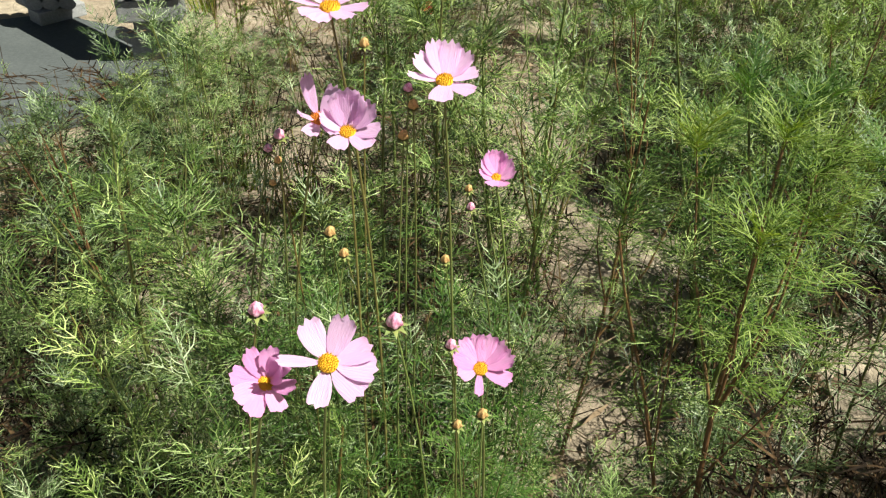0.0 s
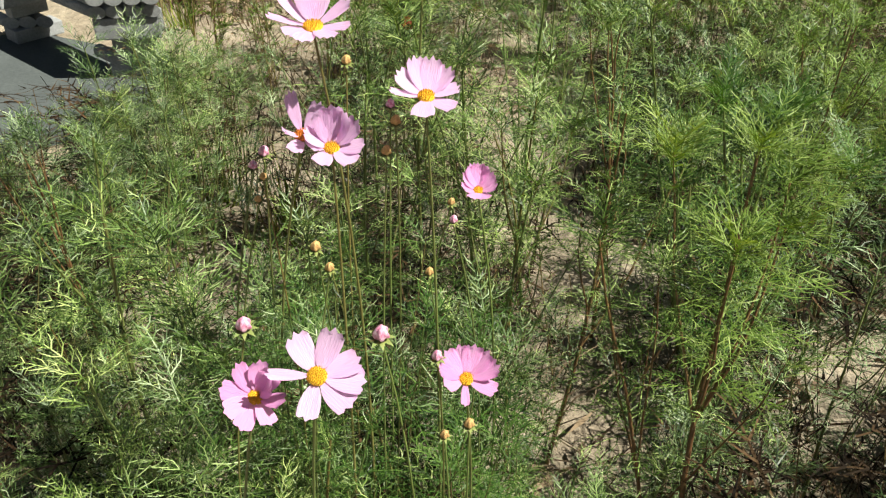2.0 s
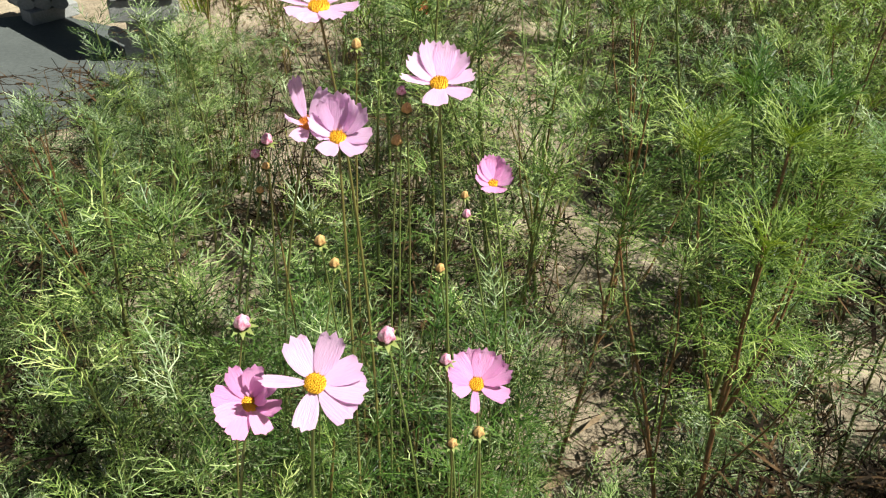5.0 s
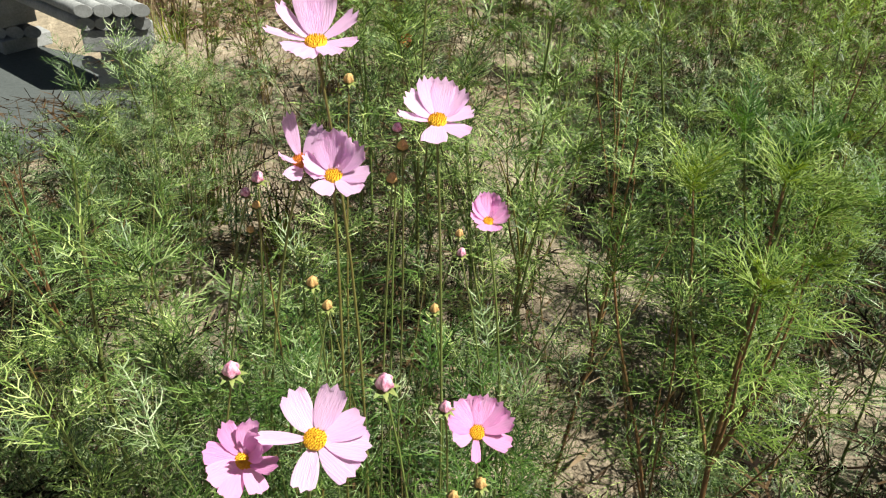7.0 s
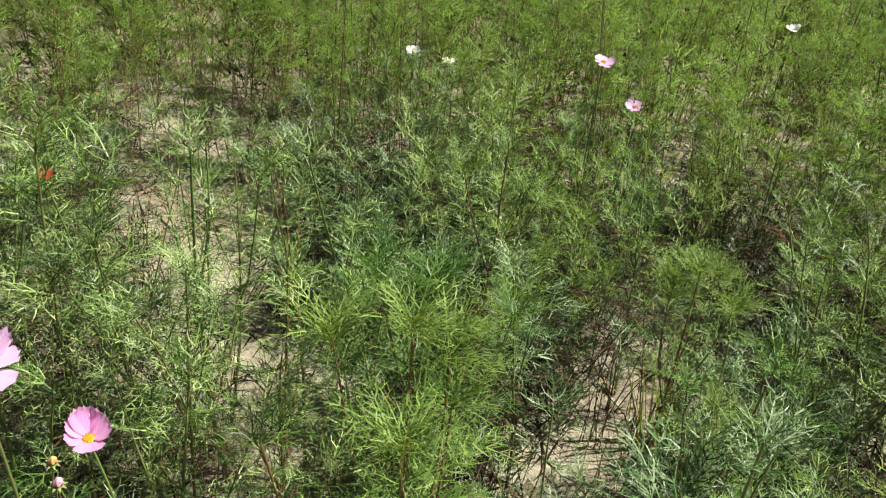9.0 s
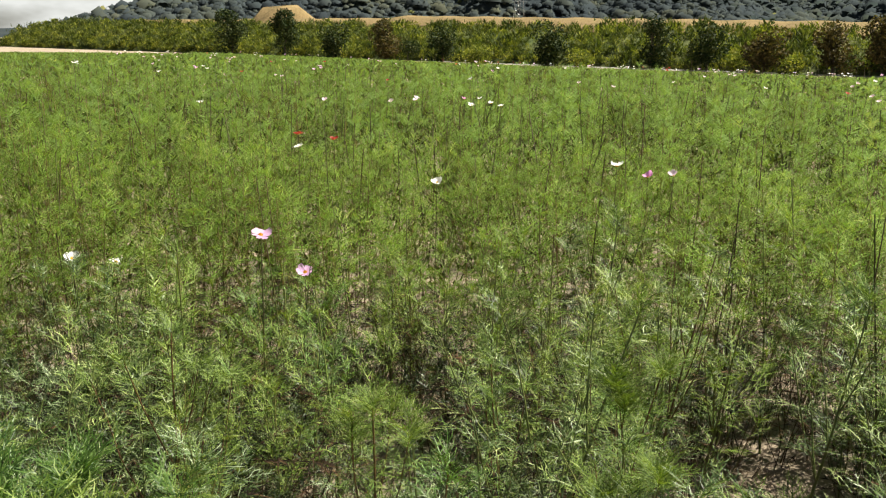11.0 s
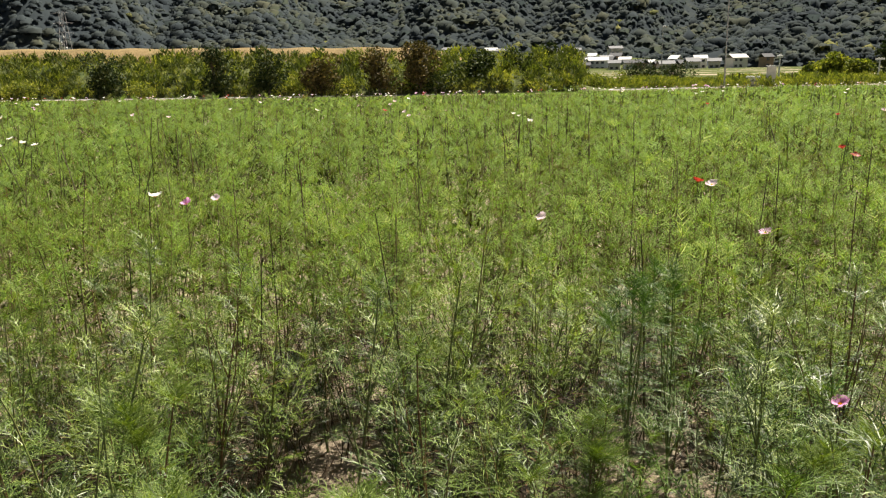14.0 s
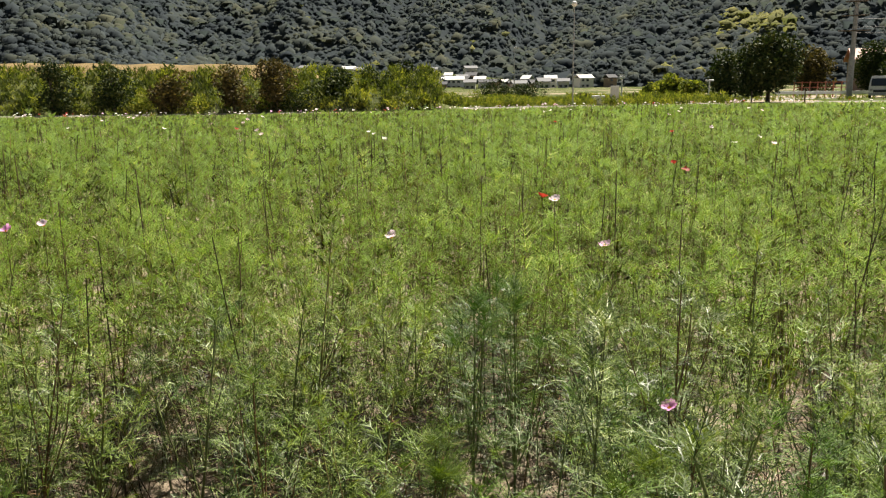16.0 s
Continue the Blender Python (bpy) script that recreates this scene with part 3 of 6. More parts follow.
def frame_of(d):
    d = d / np.linalg.norm(d)
    side = np.cross([0, 0, 1.0], d)
    side = side / (np.linalg.norm(side) + 1e-9) if np.linalg.norm(side) > 1e-4 else np.array([0, 1.0, 0])
    return np.stack([d, side, np.cross(d, side)], 1)


def bent_line(g, p0, d, length, n, wobble, rise=0.05):
    pts = [np.array(p0, float)]
    d = np.array(d, float)
    for _ in range(n):
        d = d + g.normal(0, wobble, 3)
        d[2] += rise
        d /= np.linalg.norm(d)
        pts.append(pts[-1] + d * length / n)
    return np.array(pts)


def plant_arrays(seed, height, level, branches=7, spread=0.5, leaf_len=0.125, node=0.068, bare=0.18, stem_r=0.0045, top_bare=0.0, tip=9):
    """Stem and leaf triangles of one feathery plant rooted at the origin: an upright stem, side shoots that turn upwards, paired leaves, a plume at each tip."""
    g = np.random.default_rng(seed)
    stem, leaves = Pile(), {s: [] for s in range(5)}
    n = (max(5, int(height / 0.11)), 4, 2)[level]
    main = bent_line(g, (0, 0, -0.03), (g.normal(0, 0.05), g.normal(0, 0.05), 1), height, n, 0.035)
    sides = (6, 3, 3)[level]
    fat = (1.0, 1.2, 1.6)[level]
    stem.add(*tube(main, np.linspace(stem_r * fat, stem_r * fat * 0.30, n + 1), sides))
    axes = [(main, bare, 1.0)]
    for b in range(branches):
        q = g.uniform(max(0.16, bare * 0.8), 0.80)
        o = main[min(n - 1, int(q * n))] * 1.0
        a = g.uniform(0, 6.283)
        out = spread * g.uniform(0.7, 1.6)
        ln = height * g.uniform(0.9, 1.08) * (1 - q) * 0.86 + 0.05
        line = bent_line(g, o, (np.cos(a) * out, np.sin(a) * out, 0.75), ln, (5, 2, 1)[level], 0.07, 0.16)
        if level < 2:
            stem.add(*tube(line, np.linspace(stem_r * 0.45 * fat, stem_r * 0.2 * fat, len(line)), max(3, sides - 2)))
        axes.append((line, 0.22, 0.86))
    step = node * (1.0, 1.25, 2.0)[level]
    for line, start, size in axes:
        seg = np.r_[0, np.cumsum(np.linalg.norm(np.diff(line, axis=0), axis=1))]
        s, turn = start * seg[-1], g.uniform(0, 3.14)
        stop = seg[-1] * (1 - (top_bare if line is main else 0))
        while s < stop:
            p = np.array([np.interp(s, seg, line[:, c]) for c in range(3)])
            u = s / seg[-1]
            for half in (0, np.pi):
                if g.uniform() > 0.45 + 0.75 * p[2] / height:
                    continue
                a = turn + half + g.normal(0, 0.25)
                lift = g.uniform(0.05, 0.60) + 1.0 * max(0, u - 0.6) + (0, 0.25, 0.7)[level]
                d = np.array([np.cos(a), np.sin(a), lift])
                L = leaf_len * size * g.uniform(0.75, 1.25) * (1.0 - 0.35 * max(0, u - 0.7) / 0.3) * (1, 1.12, 1.2)[level]
                M = np.eye(4)
                M[:3, :3], M[:3, 3] = frame_of(d) * L, p
                leaves[int(g.integers(0, 5))].append(M)
            turn += 1.571 + g.normal(0, 0.2)
            s += step * g.uniform(0.8, 1.2)
        # a plume of young leaves at the tip
        if not (top_bare and line is main):
            for a in g.uniform(0, 6.283, (tip if line is main else tip - 3, 5, 4)[level]):
                d = np.array([np.cos(a), np.sin(a), g.uniform(0.35, 1.9)])
                M = np.eye(4)
                M[:3, :3], M[:3, 3] = frame_of(d) * leaf_len * g.uniform(0.6, 0.95), line[-1] - [0, 0, g.uniform(0, 0.03)]
                leaves[int(g.integers(0, 5))].append(M)
    fol = Pile()
    for s, ms in leaves.items():
        if ms:
            fol.spread(*LEAVES[level][s], np.array(ms))
    sv, sf, _ = stem.arrays()
    lv, lf, _ = fol.arrays()
    return (sv, sf), (lv, lf), main


def petal_mesh(name, mat, length=0.04, width=0.024, cup=0.15, notch=True, seed=0):
    """A petal along +x from the disc, ribbed and toothed at the tip."""
    g = random.Random(seed)
    rows, cols = 7, 7
    v = []
    for i in range(rows):
        u = i / (rows - 1)
        w = width * (0.22 + 0.78 * math.sin(min(1.0, u * 1.12) ** 0.8 * math.pi * 0.62))
        for j in range(cols):
            s = j / (cols - 1) * 2 - 1
            x = 0.006 + length * u
            if i == rows - 1:
                x -= length * (0.16 * s * s + (0.11 if j in (2, 4) and notch else 0.0)) - g.uniform(-0.001, 0.001)
            z = cup * length * u * u + 0.0012 * math.cos(s * 9) * u - 0.10 * width * (1 - s * s) * u + g.uniform(-0.0006, 0.0006)
            v.append((x, s * w / 2, z))
    f = [(i * cols + j, i * cols + j + 1, (i + 1) * cols + j + 1, (i + 1) * cols + j) for i in range(rows - 1) for j in range(cols - 1)]
    return mesh_from(name, v, f, [mat], smooth=True)


def disc_mesh(name, mat, r=0.0096, seed=0):
    bm = bmesh.new()
    g = random.Random(seed)
    bmesh.ops.create_uvsphere(bm, u_segments=14, v_segments=8, radius=r, matrix=Matrix.Diagonal((1, 1, 0.55, 1)))
    for i in range(60):
        a, q = i * 2.39996, math.sqrt(i / 60.0)
        p = Vector((math.cos(a) * q * r * 0.95, math.sin(a) * q * r * 0.95, 0.55 * r * math.sqrt(max(0, 1 - q * q * 0.9))))
        bmesh.ops.create_cone(bm, segments=4, radius1=r * 0.11, radius2=r * 0.05, depth=r * g.uniform(0.25, 0.5), matrix=Matrix.Translation(p))
    me = bpy.data.meshes.new(name)
    bm.to_mesh(me)
    bm.free()
    me.materials.append(mat)
    return me


def calyx_mesh(r=0.006):
    """A small green cup that opens into pointed sepals."""
    v, f = [(0, 0, -r * 1.6)], []
    for q, z in ((0.45, -1.3), (1.0, -0.6)):
        v += [(math.cos(i * math.pi / 8) * r * q, math.sin(i * math.pi / 8) * r * q, z * r) for i in range(16)]
    v += [(math.cos(i * math.pi / 8) * r * (2.3 if i % 2 else 1.15), math.sin(i * math.pi / 8) * r * (2.3 if i % 2 else 1.15), -r * (0.9 if i % 2 else 0.55)) for i in range(16)]
    for i in range(16):
        n = (i + 1) % 16
        f.append((0, 1 + i, 1 + n))
        for b in (1, 17):
            f += [(b + i, b + 16 + i, b + 16 + n), (b + i, b + 16 + n, b + n)]
    return mesh_from("calyx", v, f, [SEPAL], smooth=True)


CALYX = calyx_mesh()
def far_disc(mat, r):
    """A small domed disc with a rough top, for heads far out in the field."""
    bm = bmesh.new()
    bmesh.ops.create_icosphere(bm, subdivisions=2, radius=r, matrix=Matrix.Diagonal((1, 1, 0.6, 1)))
    g = random.Random(4)
    for v in bm.verts:
        v.co *= g.uniform(0.86, 1.12)
    me = bpy.data.meshes.new("disc")
    bm.to_mesh(me)
    bm.free()
    me.materials.append(mat)
    return me


DISCS = {"far_yellow": far_disc(DISC, 0.0098), "far_orange": far_disc(ORANGE, 0.0098), "yellow": disc_mesh("disc", DISC), "orange": disc_mesh("disc", ORANGE, 0.0100, 3)}
PETALS = {}
for nm, mt in (("pink", PINK), ("pale", PALEPINK), ("blush", BLUSH), ("white", WHITEPETAL), ("red", REDPETAL)):
    PETALS[nm] = [petal_mesh("petal", mt, 0.035 + 0.003 * s, 0.0215 + 0.0022 * s, 0.05 + 0.10 * s, True, s) for s in range(3)]


def facing(at, normal, spin=0.0):
    n = Vector(normal).normalized()
    return Matrix.Translation(at) @ n.to_track_quat('Z', 'X').to_matrix().to_4x4() @ pose(0, 0, 0, 0, 0, spin)


def flower(parent, at, normal, tint="pink", size=1.0, lift=12, petals=8, seed=0, disc="yellow", spin=0.0, each=()):
    """A head with its own petals, disc and green calyx. lift: how far the petals rise, in degrees; each: (turn, rise, width, length) petal by petal, turned from +y."""
    g = random.Random(seed)
    if each:
        z = Vector(normal).normalized()
        x = (Vector((0, 1, 0)) - z * z.y).normalized()
        m = Matrix((x, z.cross(x), z)).transposed().to_4x4()
        head = child("flower", DISCS[disc], parent, Matrix.Translation(at) @ m @ Matrix.Scale(size, 4))
    else:
        head = child("flower", DISCS[disc], parent, facing(at, normal, spin) @ Matrix.Scale(size, 4))
        each = [(i * 360 / petals + g.uniform(-6, 6), lift + g.uniform(-7, 7), 1.0, 1.0) for i in range(petals)]
    child("calyx", CALYX, head)
    for i, (a, up, wide, long) in enumerate(each):
        m = pose(0, 0, -0.0015 + 0.0012 * (i % 2), 0, 0, a) @ pose(0, 0, 0, g.uniform(-12, 12), -up, 0) @ Matrix.Diagonal((long * g.uniform(0.95, 1.05), wide, 1, 1))
        child("petal", PETALS[tint][min(2, max(0, int(up / 22)))] if len(each) != petals else g.choice(PETALS[tint]), head, m)
    return head


def bud_meshes():
    bm = bmesh.new()
    bmesh.ops.create_uvsphere(bm, u_segments=20, v_segments=10, radius=0.009)
    for v in bm.verts:
        a = math.atan2(v.co.y, v.co.x)
        k = (1 + 0.17 * math.cos(a * 5 + v.co.z * 260)) * (1.0 - 22.0 * max(0.0, v.co.z))
        v.co = Vector((v.co.x * k, v.co.y * k, v.co.z * (1.45 if v.co.z > 0 else 0.8)))
    me = bpy.data.meshes.new("bud")
    bm.to_mesh(me)
    bm.free()
    return me


BUDS = {}
for nm, mt in (("rose", BUD), ("tan", DULLBUD)):
    BUDS[nm] = bud_meshes()
    BUDS[nm].materials.append(mt)
    BUDS[nm].polygons.foreach_set("use_smooth", [True] * len(BUDS[nm].polygons))


def bud(parent, at, normal, tint="rose", size=1.0):
    b = child("bud", BUDS[tint], parent, facing(at, normal) @ Matrix.Scale(size, 4))
    child("calyx", CALYX, b, pose(0, 0, -0.001) @ Matrix.Scale(1.35, 4))
    return b


def stalk_mesh(points, r0, r1, material=STEM, sides=6, name="stalk"):
    v, f = tube(points, np.linspace(r0, r1, len(points)), sides)
    return mesh_from(name, v, f, [material], smooth=True)


def curve_points(a, b, c, n=9):
    t = np.linspace(0, 1, n)[:, None]
    a, b, c = (np.array(p, float) for p in (a, b, c))
    return (1 - t) ** 2 * a + 2 * t * (1 - t) * b + t * t * c


PLANT_MESHES = {}


LEAFKINDS = {"fine": FINE, "fern": FINE, "vivid": VIVID, "deep": DEEP, "fine1": VIVID, "fine3": VIVID, "fine5": VIVID}
STEMKINDS = {"vivid": BSTEM, "brown": BSTEM, "fern": BSTEM}


def plant_template(key, seed, height, **kw):
    (sv, sf), (lv, lf), main = plant_arrays(seed, height, kw.pop("level", 0), **kw)
    kind = str(key).rstrip("0123456789")
    PLANT_MESHES[key] = (mesh_from("stem", sv, sf, [STEMKINDS.get(kind, GSTEM)], smooth=True), mesh_from("foliage", lv, lf, [LEAFKINDS.get(key, LEAFKINDS.get(kind, LEAF))]), height)
    return PLANT_MESHES[key]


def cosmos(key, x, y, turn=0.0, size=1.0, lean=(0, 0), label="feathery green cosmos plant rooted in sandy soil", group="cosmos plants of the field"):
    z = float(field_height(np.array(x), np.array(y)))
    ob = thing("cosmos_plant", pose(x, y, z, lean[0], lean[1], turn) @ Matrix.Scale(size, 4), label, "flower plant", group)
    child("stem", PLANT_MESHES[key][0], ob)
    child("foliage", PLANT_MESHES[key][1], ob)
    return ob


for s, r in enumerate((0.0066, 0.0058, 0.0062)):
    plant_template("tall%d" % s, 150 + s, 1.0, branches=5, spread=0.30, bare=0.50, stem_r=r, leaf_len=0.125, node=0.075)
    plant_template("vivid%d" % s, 160 + s, 1.0, branches=4, spread=0.22, bare=0.62, stem_r=r, leaf_len=0.115, node=0.050, tip=24)
    plant_template("deep%d" % s, 170 + s, 1.0, branches=6, spread=0.26, bare=0.50, stem_r=r, leaf_len=0.10, node=0.050, tip=18)
    plant_template("brown%d" % s, 175 + s, 1.0, branches=5, spread=0.30, bare=0.45, stem_r=r, leaf_len=0.12, node=0.08)
for s in range(6):
    plant_template("green%d" % s, 180 + s, 0.68 + 0.06 * s, level=1, branches=8, spread=0.32 + 0.04 * (s % 3), bare=0.16, stem_r=0.0040, node=0.044, leaf_len=0.100)
    plant_template("fine%d" % s, 180 + s, 0.68 + 0.06 * s, level=1, branches=8, spread=0.30 + 0.04 * (s % 3), bare=0.20, stem_r=0.0048, node=0.047, leaf_len=0.105)
for s in range(9):
    plant_template(s, 100 + s, 0.62 + 0.05 * s, branches=4 + s % 3, spread=0.26 + 0.05 * (s % 4), bare=0.20 + 0.02 * (s % 5), stem_r=0.0042 + 0.0003 * s, leaf_len=0.115, node=0.076, tip=7)
    if s < 6:
        plant_template("fern%d" % s, 190 + s, 0.74 + 0.04 * s, branches=4 + s % 3, spread=0.24 + 0.04 * (s % 3), bare=0.36, stem_r=0.0054, leaf_len=0.11, node=0.074, tip=10)


# flowering plants in front of the camera: head, facing, size, colour, disc, root, label, petals as (turn, rise, width, length)
HEADS = [
    ((-0.735, -0.118, 1.227), (0.06, 0.0, 1.0), 1.0, "pale", "yellow", (-0.80, -0.10), "tall cosmos plant with one pale pink flower",
     [(102, 52, 1.0, 1.05), (72, 50, 1.05, 1.0), (148, 34, 0.7, 1.1), (176, 16, 0.75, 1.1), (212, 8, 0.9, 0.9), (24, 22, 0.7, 1.05), (-18, 10, 0.8, 1.0), (-62, 4, 1.0, 0.85), (-115, 4, 1.0, 0.85)]),
    ((-0.763, -0.010, 1.141), (0.20, 0.02, 0.97), 0.98, "pale", "yellow", (-0.82, 0.03), "cosmos plant with a pale pink open flower and a yellow disc",
     [(178, 14, 0.8, 1.0), (145, 24, 0.95, 1.0), (108, 36, 0.95, 1.05), (72, 34, 1.0, 1.05), (40, 24, 0.95, 1.0), (6, 14, 0.9, 1.0), (-40, 4, 1.1, 0.95), (-105, 2, 1.2, 0.95)]),
    ((-0.738, -0.136, 1.118), (0.30, 0.10, 0.94), 0.88, "pale", "orange", (-0.80, -0.19), "cosmos plant with a worn pink flower and orange disc",
     [(122, 50, 0.65, 1.2), (48, 40, 0.9, 1.0), (4, 20, 0.8, 0.9), (-52, 8, 1.0, 0.9), (-112, 12, 0.9, 0.95), (-160, 26, 0.6, 0.7)]),
    ((-0.720, -0.109, 1.112), (0.28, 0.0, 0.96), 0.95, "pale", "yellow", (-0.76, -0.12), "cosmos plant with a half-open pink flower",
     [(116, 52, 0.9, 1.0), (82, 55, 1.0, 1.05), (48, 52, 1.1, 1.0), (18, 38, 1.0, 0.95), (-18, 20, 1.0, 1.0), (-55, 10, 1.1, 1.0), (-120, 10, 1.0, 0.85), (165, 30, 0.8, 0.8)]),
    ((-0.840, 0.067, 0.979), (0.14, 0.0, 0.99), 0.74, "pink", "yellow", (-0.86, 0.10), "cosmos plant with a small cup-shaped pink flower",
     [(150, 40, 1.0, 0.95), (118, 46, 1.0, 1.0), (88, 48, 1.0, 1.0), (58, 46, 1.0, 1.0), (26, 40, 1.0, 0.95), (-15, 24, 1.0, 0.9), (-70, 10, 1.1, 0.8), (-120, 10, 1.1, 0.8), (190, 26, 0.9, 0.9)]),
    ((-0.481, -0.138, 1.040), (0.48, 0.04, 0.87), 0.90, "pale", "yellow", (-0.56, -0.15), "cosmos plant with a wide pale pink flower in strong sun",
     [(118, 24, 1.05, 1.0), (62, 24, 1.0, 1.08), (16, 8, 1.2, 1.05), (-14, 4, 1.2, 1.1), (-48, 0, 1.25, 1.05), (177, 14, 0.5, 1.15), (-108, -2, 0.95, 1.05)]),
    ((-0.497, -0.188, 1.009), (0.42, 0.34, 0.84), 0.80, "pink", "yellow", (-0.58, -0.24), "cosmos plant with a sideways pink flower",
     [(132, 26, 0.85, 1.05), (96, 40, 0.9, 1.0), (58, 62, 1.0, 0.95), (12, 68, 0.9, 0.85), (172, 12, 1.0, 1.05), (208, 6, 1.0, 1.05), (244, 4, 1.0, 1.0), (-70, 12, 1.0, 0.95), (-30, 40, 0.8, 0.85)]),
    ((-0.593, 0.006, 0.909), (0.34, 0.03, 0.94), 0.90, "pink", "yellow", (-0.66, 0.02), "cosmos plant with a bright pink bowl-shaped flower",
     [(168, 34, 0.9, 1.0), (136, 36, 0.95, 1.0), (102, 38, 1.0, 1.0), (68, 38, 1.0, 1.0), (36, 32, 1.0, 1.0), (4, 22, 1.0, 1.0), (-34, 10, 1.05, 1.0), (-100, -4, 0.5, 0.9), (205, 24, 0.8, 0.9)]),
]
for n, (at, face, size, tint, disc, root, label, each) in enumerate(HEADS):
    z0 = float(field_height(np.array(root[0]), np.array(root[1])))
    ob = thing("cosmos_plant", pose(root[0], root[1], z0), label, "flower plant", "flowering cosmos plants")
    rel = np.array(at) - (root[0], root[1], z0)
    back = rel - np.array(Vector(face).normalized()) * 0.006 * size
    child("stem", stalk_mesh(curve_points((0, 0, -0.03), (0.05 * math.sin(n * 2.3), 0.05 * math.cos(n * 1.7), rel[2] * 0.62), back, 14), 0.0025, 0.0012, GSTEM, 7, "stem"), ob)
    (sv, sf), (lv, lf), _ = plant_arrays(300 + n, at[2] * 0.83, 0, branches=8, spread=0.32, bare=0.18, leaf_len=0.105, node=0.082, stem_r=0.0034, tip=6)
    child("side_stem", mesh_from("side_stem", sv, sf, [GSTEM], smooth=True), ob)
    child("foliage", mesh_from("foliage", lv, lf, [DEEP if n in (1, 3, 7) else LEAF]), ob)
    flower(ob, rel, face, tint, size * 0.96, 0, 0, n + 1, disc, 0.0, each)
BUD_HEADS = [
    ((-0.601, -0.077, 0.972), "rose", 1.10, (-0.64, -0.08)), ((-0.642, -0.208, 0.965), "rose", 1.05, (-0.67, -0.22)),
    ((-0.597, -0.023, 0.940), "rose", 0.75, (-0.66, -0.02)), ((-0.549, 0.002, 0.891), "tan", 0.72, (-0.60, 0.03)), ((-0.545, -0.023, 0.884), "tan", 0.62, (-0.60, 0.02)),
    ((-0.780, -0.178, 1.081), "rose", 0.78, (-0.79, -0.25)), ((-0.772, -0.190, 1.070), "rose", 0.62, (-0.80, -0.24)), ((-0.768, -0.181, 1.058), "tan", 0.55, (-0.81, -0.22)), ((-0.755, -0.188, 1.039), "tan", 0.5, (-0.78, -0.23)),
    ((-0.792, -0.038, 1.102), "tan", 0.75, (-0.82, -0.07)), ((-0.778, -0.050, 1.074), "tan", 0.75, (-0.84, -0.05)), ((-0.795, -0.043, 1.120), "rose", 0.65, (-0.83, -0.04)),
    ((-0.731, -0.133, 0.990), "tan", 0.78, (-0.74, -0.14)), ((-0.716, -0.120, 0.972), "tan", 0.68, (-0.74, -0.13)),
    ((-0.816, 0.033, 0.955), "rose", 0.68, (-0.86, 0.05)), ((-0.828, 0.032, 0.973), "tan", 0.6, (-0.87, 0.04)), ((-0.785, -0.001, 0.903), "tan", 0.72, (-0.84, 0.0)), ((-0.912, -0.081, 1.124), "tan", 0.75, (-0.92, -0.08)),
]
for n, (at, tint, size, root) in enumerate(BUD_HEADS):
    z0 = float(field_height(np.array(root[0]), np.array(root[1])))
    ob = thing("cosmos_bud_stalk", pose(root[0], root[1], z0), ("closed rose-pink bud" if tint == "rose" else "faded tan seed head") + " on a thin cosmos stalk", "flower bud", "buds in the field")
    rel = np.array(at) - (root[0], root[1], z0)
    child("stem", stalk_mesh(curve_points((0, 0, -0.03), (0.08 * math.sin(n * 1.9 + 1), 0.08 * math.cos(n * 2.7), rel[2] * 0.6), rel - (0, 0, 0.006), 12), 0.0017, 0.0009, GSTEM, 6, "stem"), ob)
    bud(ob, rel, (0.2, 0.1, 1), tint, size * 0.78)

# leafy plants round the flowering ones
for n, (x, y) in enumerate([(-0.72, -0.30), (-0.86, -0.22), (-0.92, -0.08), (-0.90, 0.12), (-0.76, 0.06), (-0.66, -0.34), (-0.80, -0.46), (-1.04, -0.02), (-1.05, -0.20), (-0.60, -0.48), (-0.95, -0.60), (-0.72, -0.62), (-0.58, 0.36), (-1.15, 0.10), (-1.12, -0.45)]):
    cosmos(n % 9, x, y, 71.0 * n, 0.74 + 0.10 * math.sin(n * 2.4) - 0.012 * (n % 9), (3.0 * math.sin(n), 3.0 * math.cos(n)))

# plumes before the bench and the sandy path: place and height
for n, (x, y, h) in enumerate([(-2.13, -0.52, 0.76), (-1.99, -0.47, 0.74), (-2.34, -0.70, 0.66), (-1.72, -0.52, 0.66), (-1.60, -0.62, 0.74), (-1.22, -0.55, 0.62), (-1.40, -0.52, 0.64),
                               (-1.33, -0.66, 0.68), (-0.98, -0.54, 0.60), (-1.03, -0.54, 0.60), (-1.13, -0.56, 0.56), (-2.60, -0.56, 0.56), (-1.85, -0.66, 0.62), (-2.05, -0.66, 0.60), (-1.25, -0.76, 0.58), (-0.86, -0.66, 0.56),
                               (-2.39, -0.50, 0.64), (-2.36, -0.38, 0.60), (-2.15, -0.46, 0.66), (-2.22, -0.36, 0.60), (-2.56, -0.50, 0.58), (-2.30, -0.60, 0.68), (-2.50, -0.46, 0.58), (-2.08, -0.56, 0.66), (-1.86, -0.50, 0.66)]):
    k = (n * 4 + 1) % 9
    cosmos(k, x, y, 83.0 * n, h / (0.62 + 0.05 * k), (2.5 * math.sin(n * 1.7), 2.5 * math.cos(n * 2.3)))

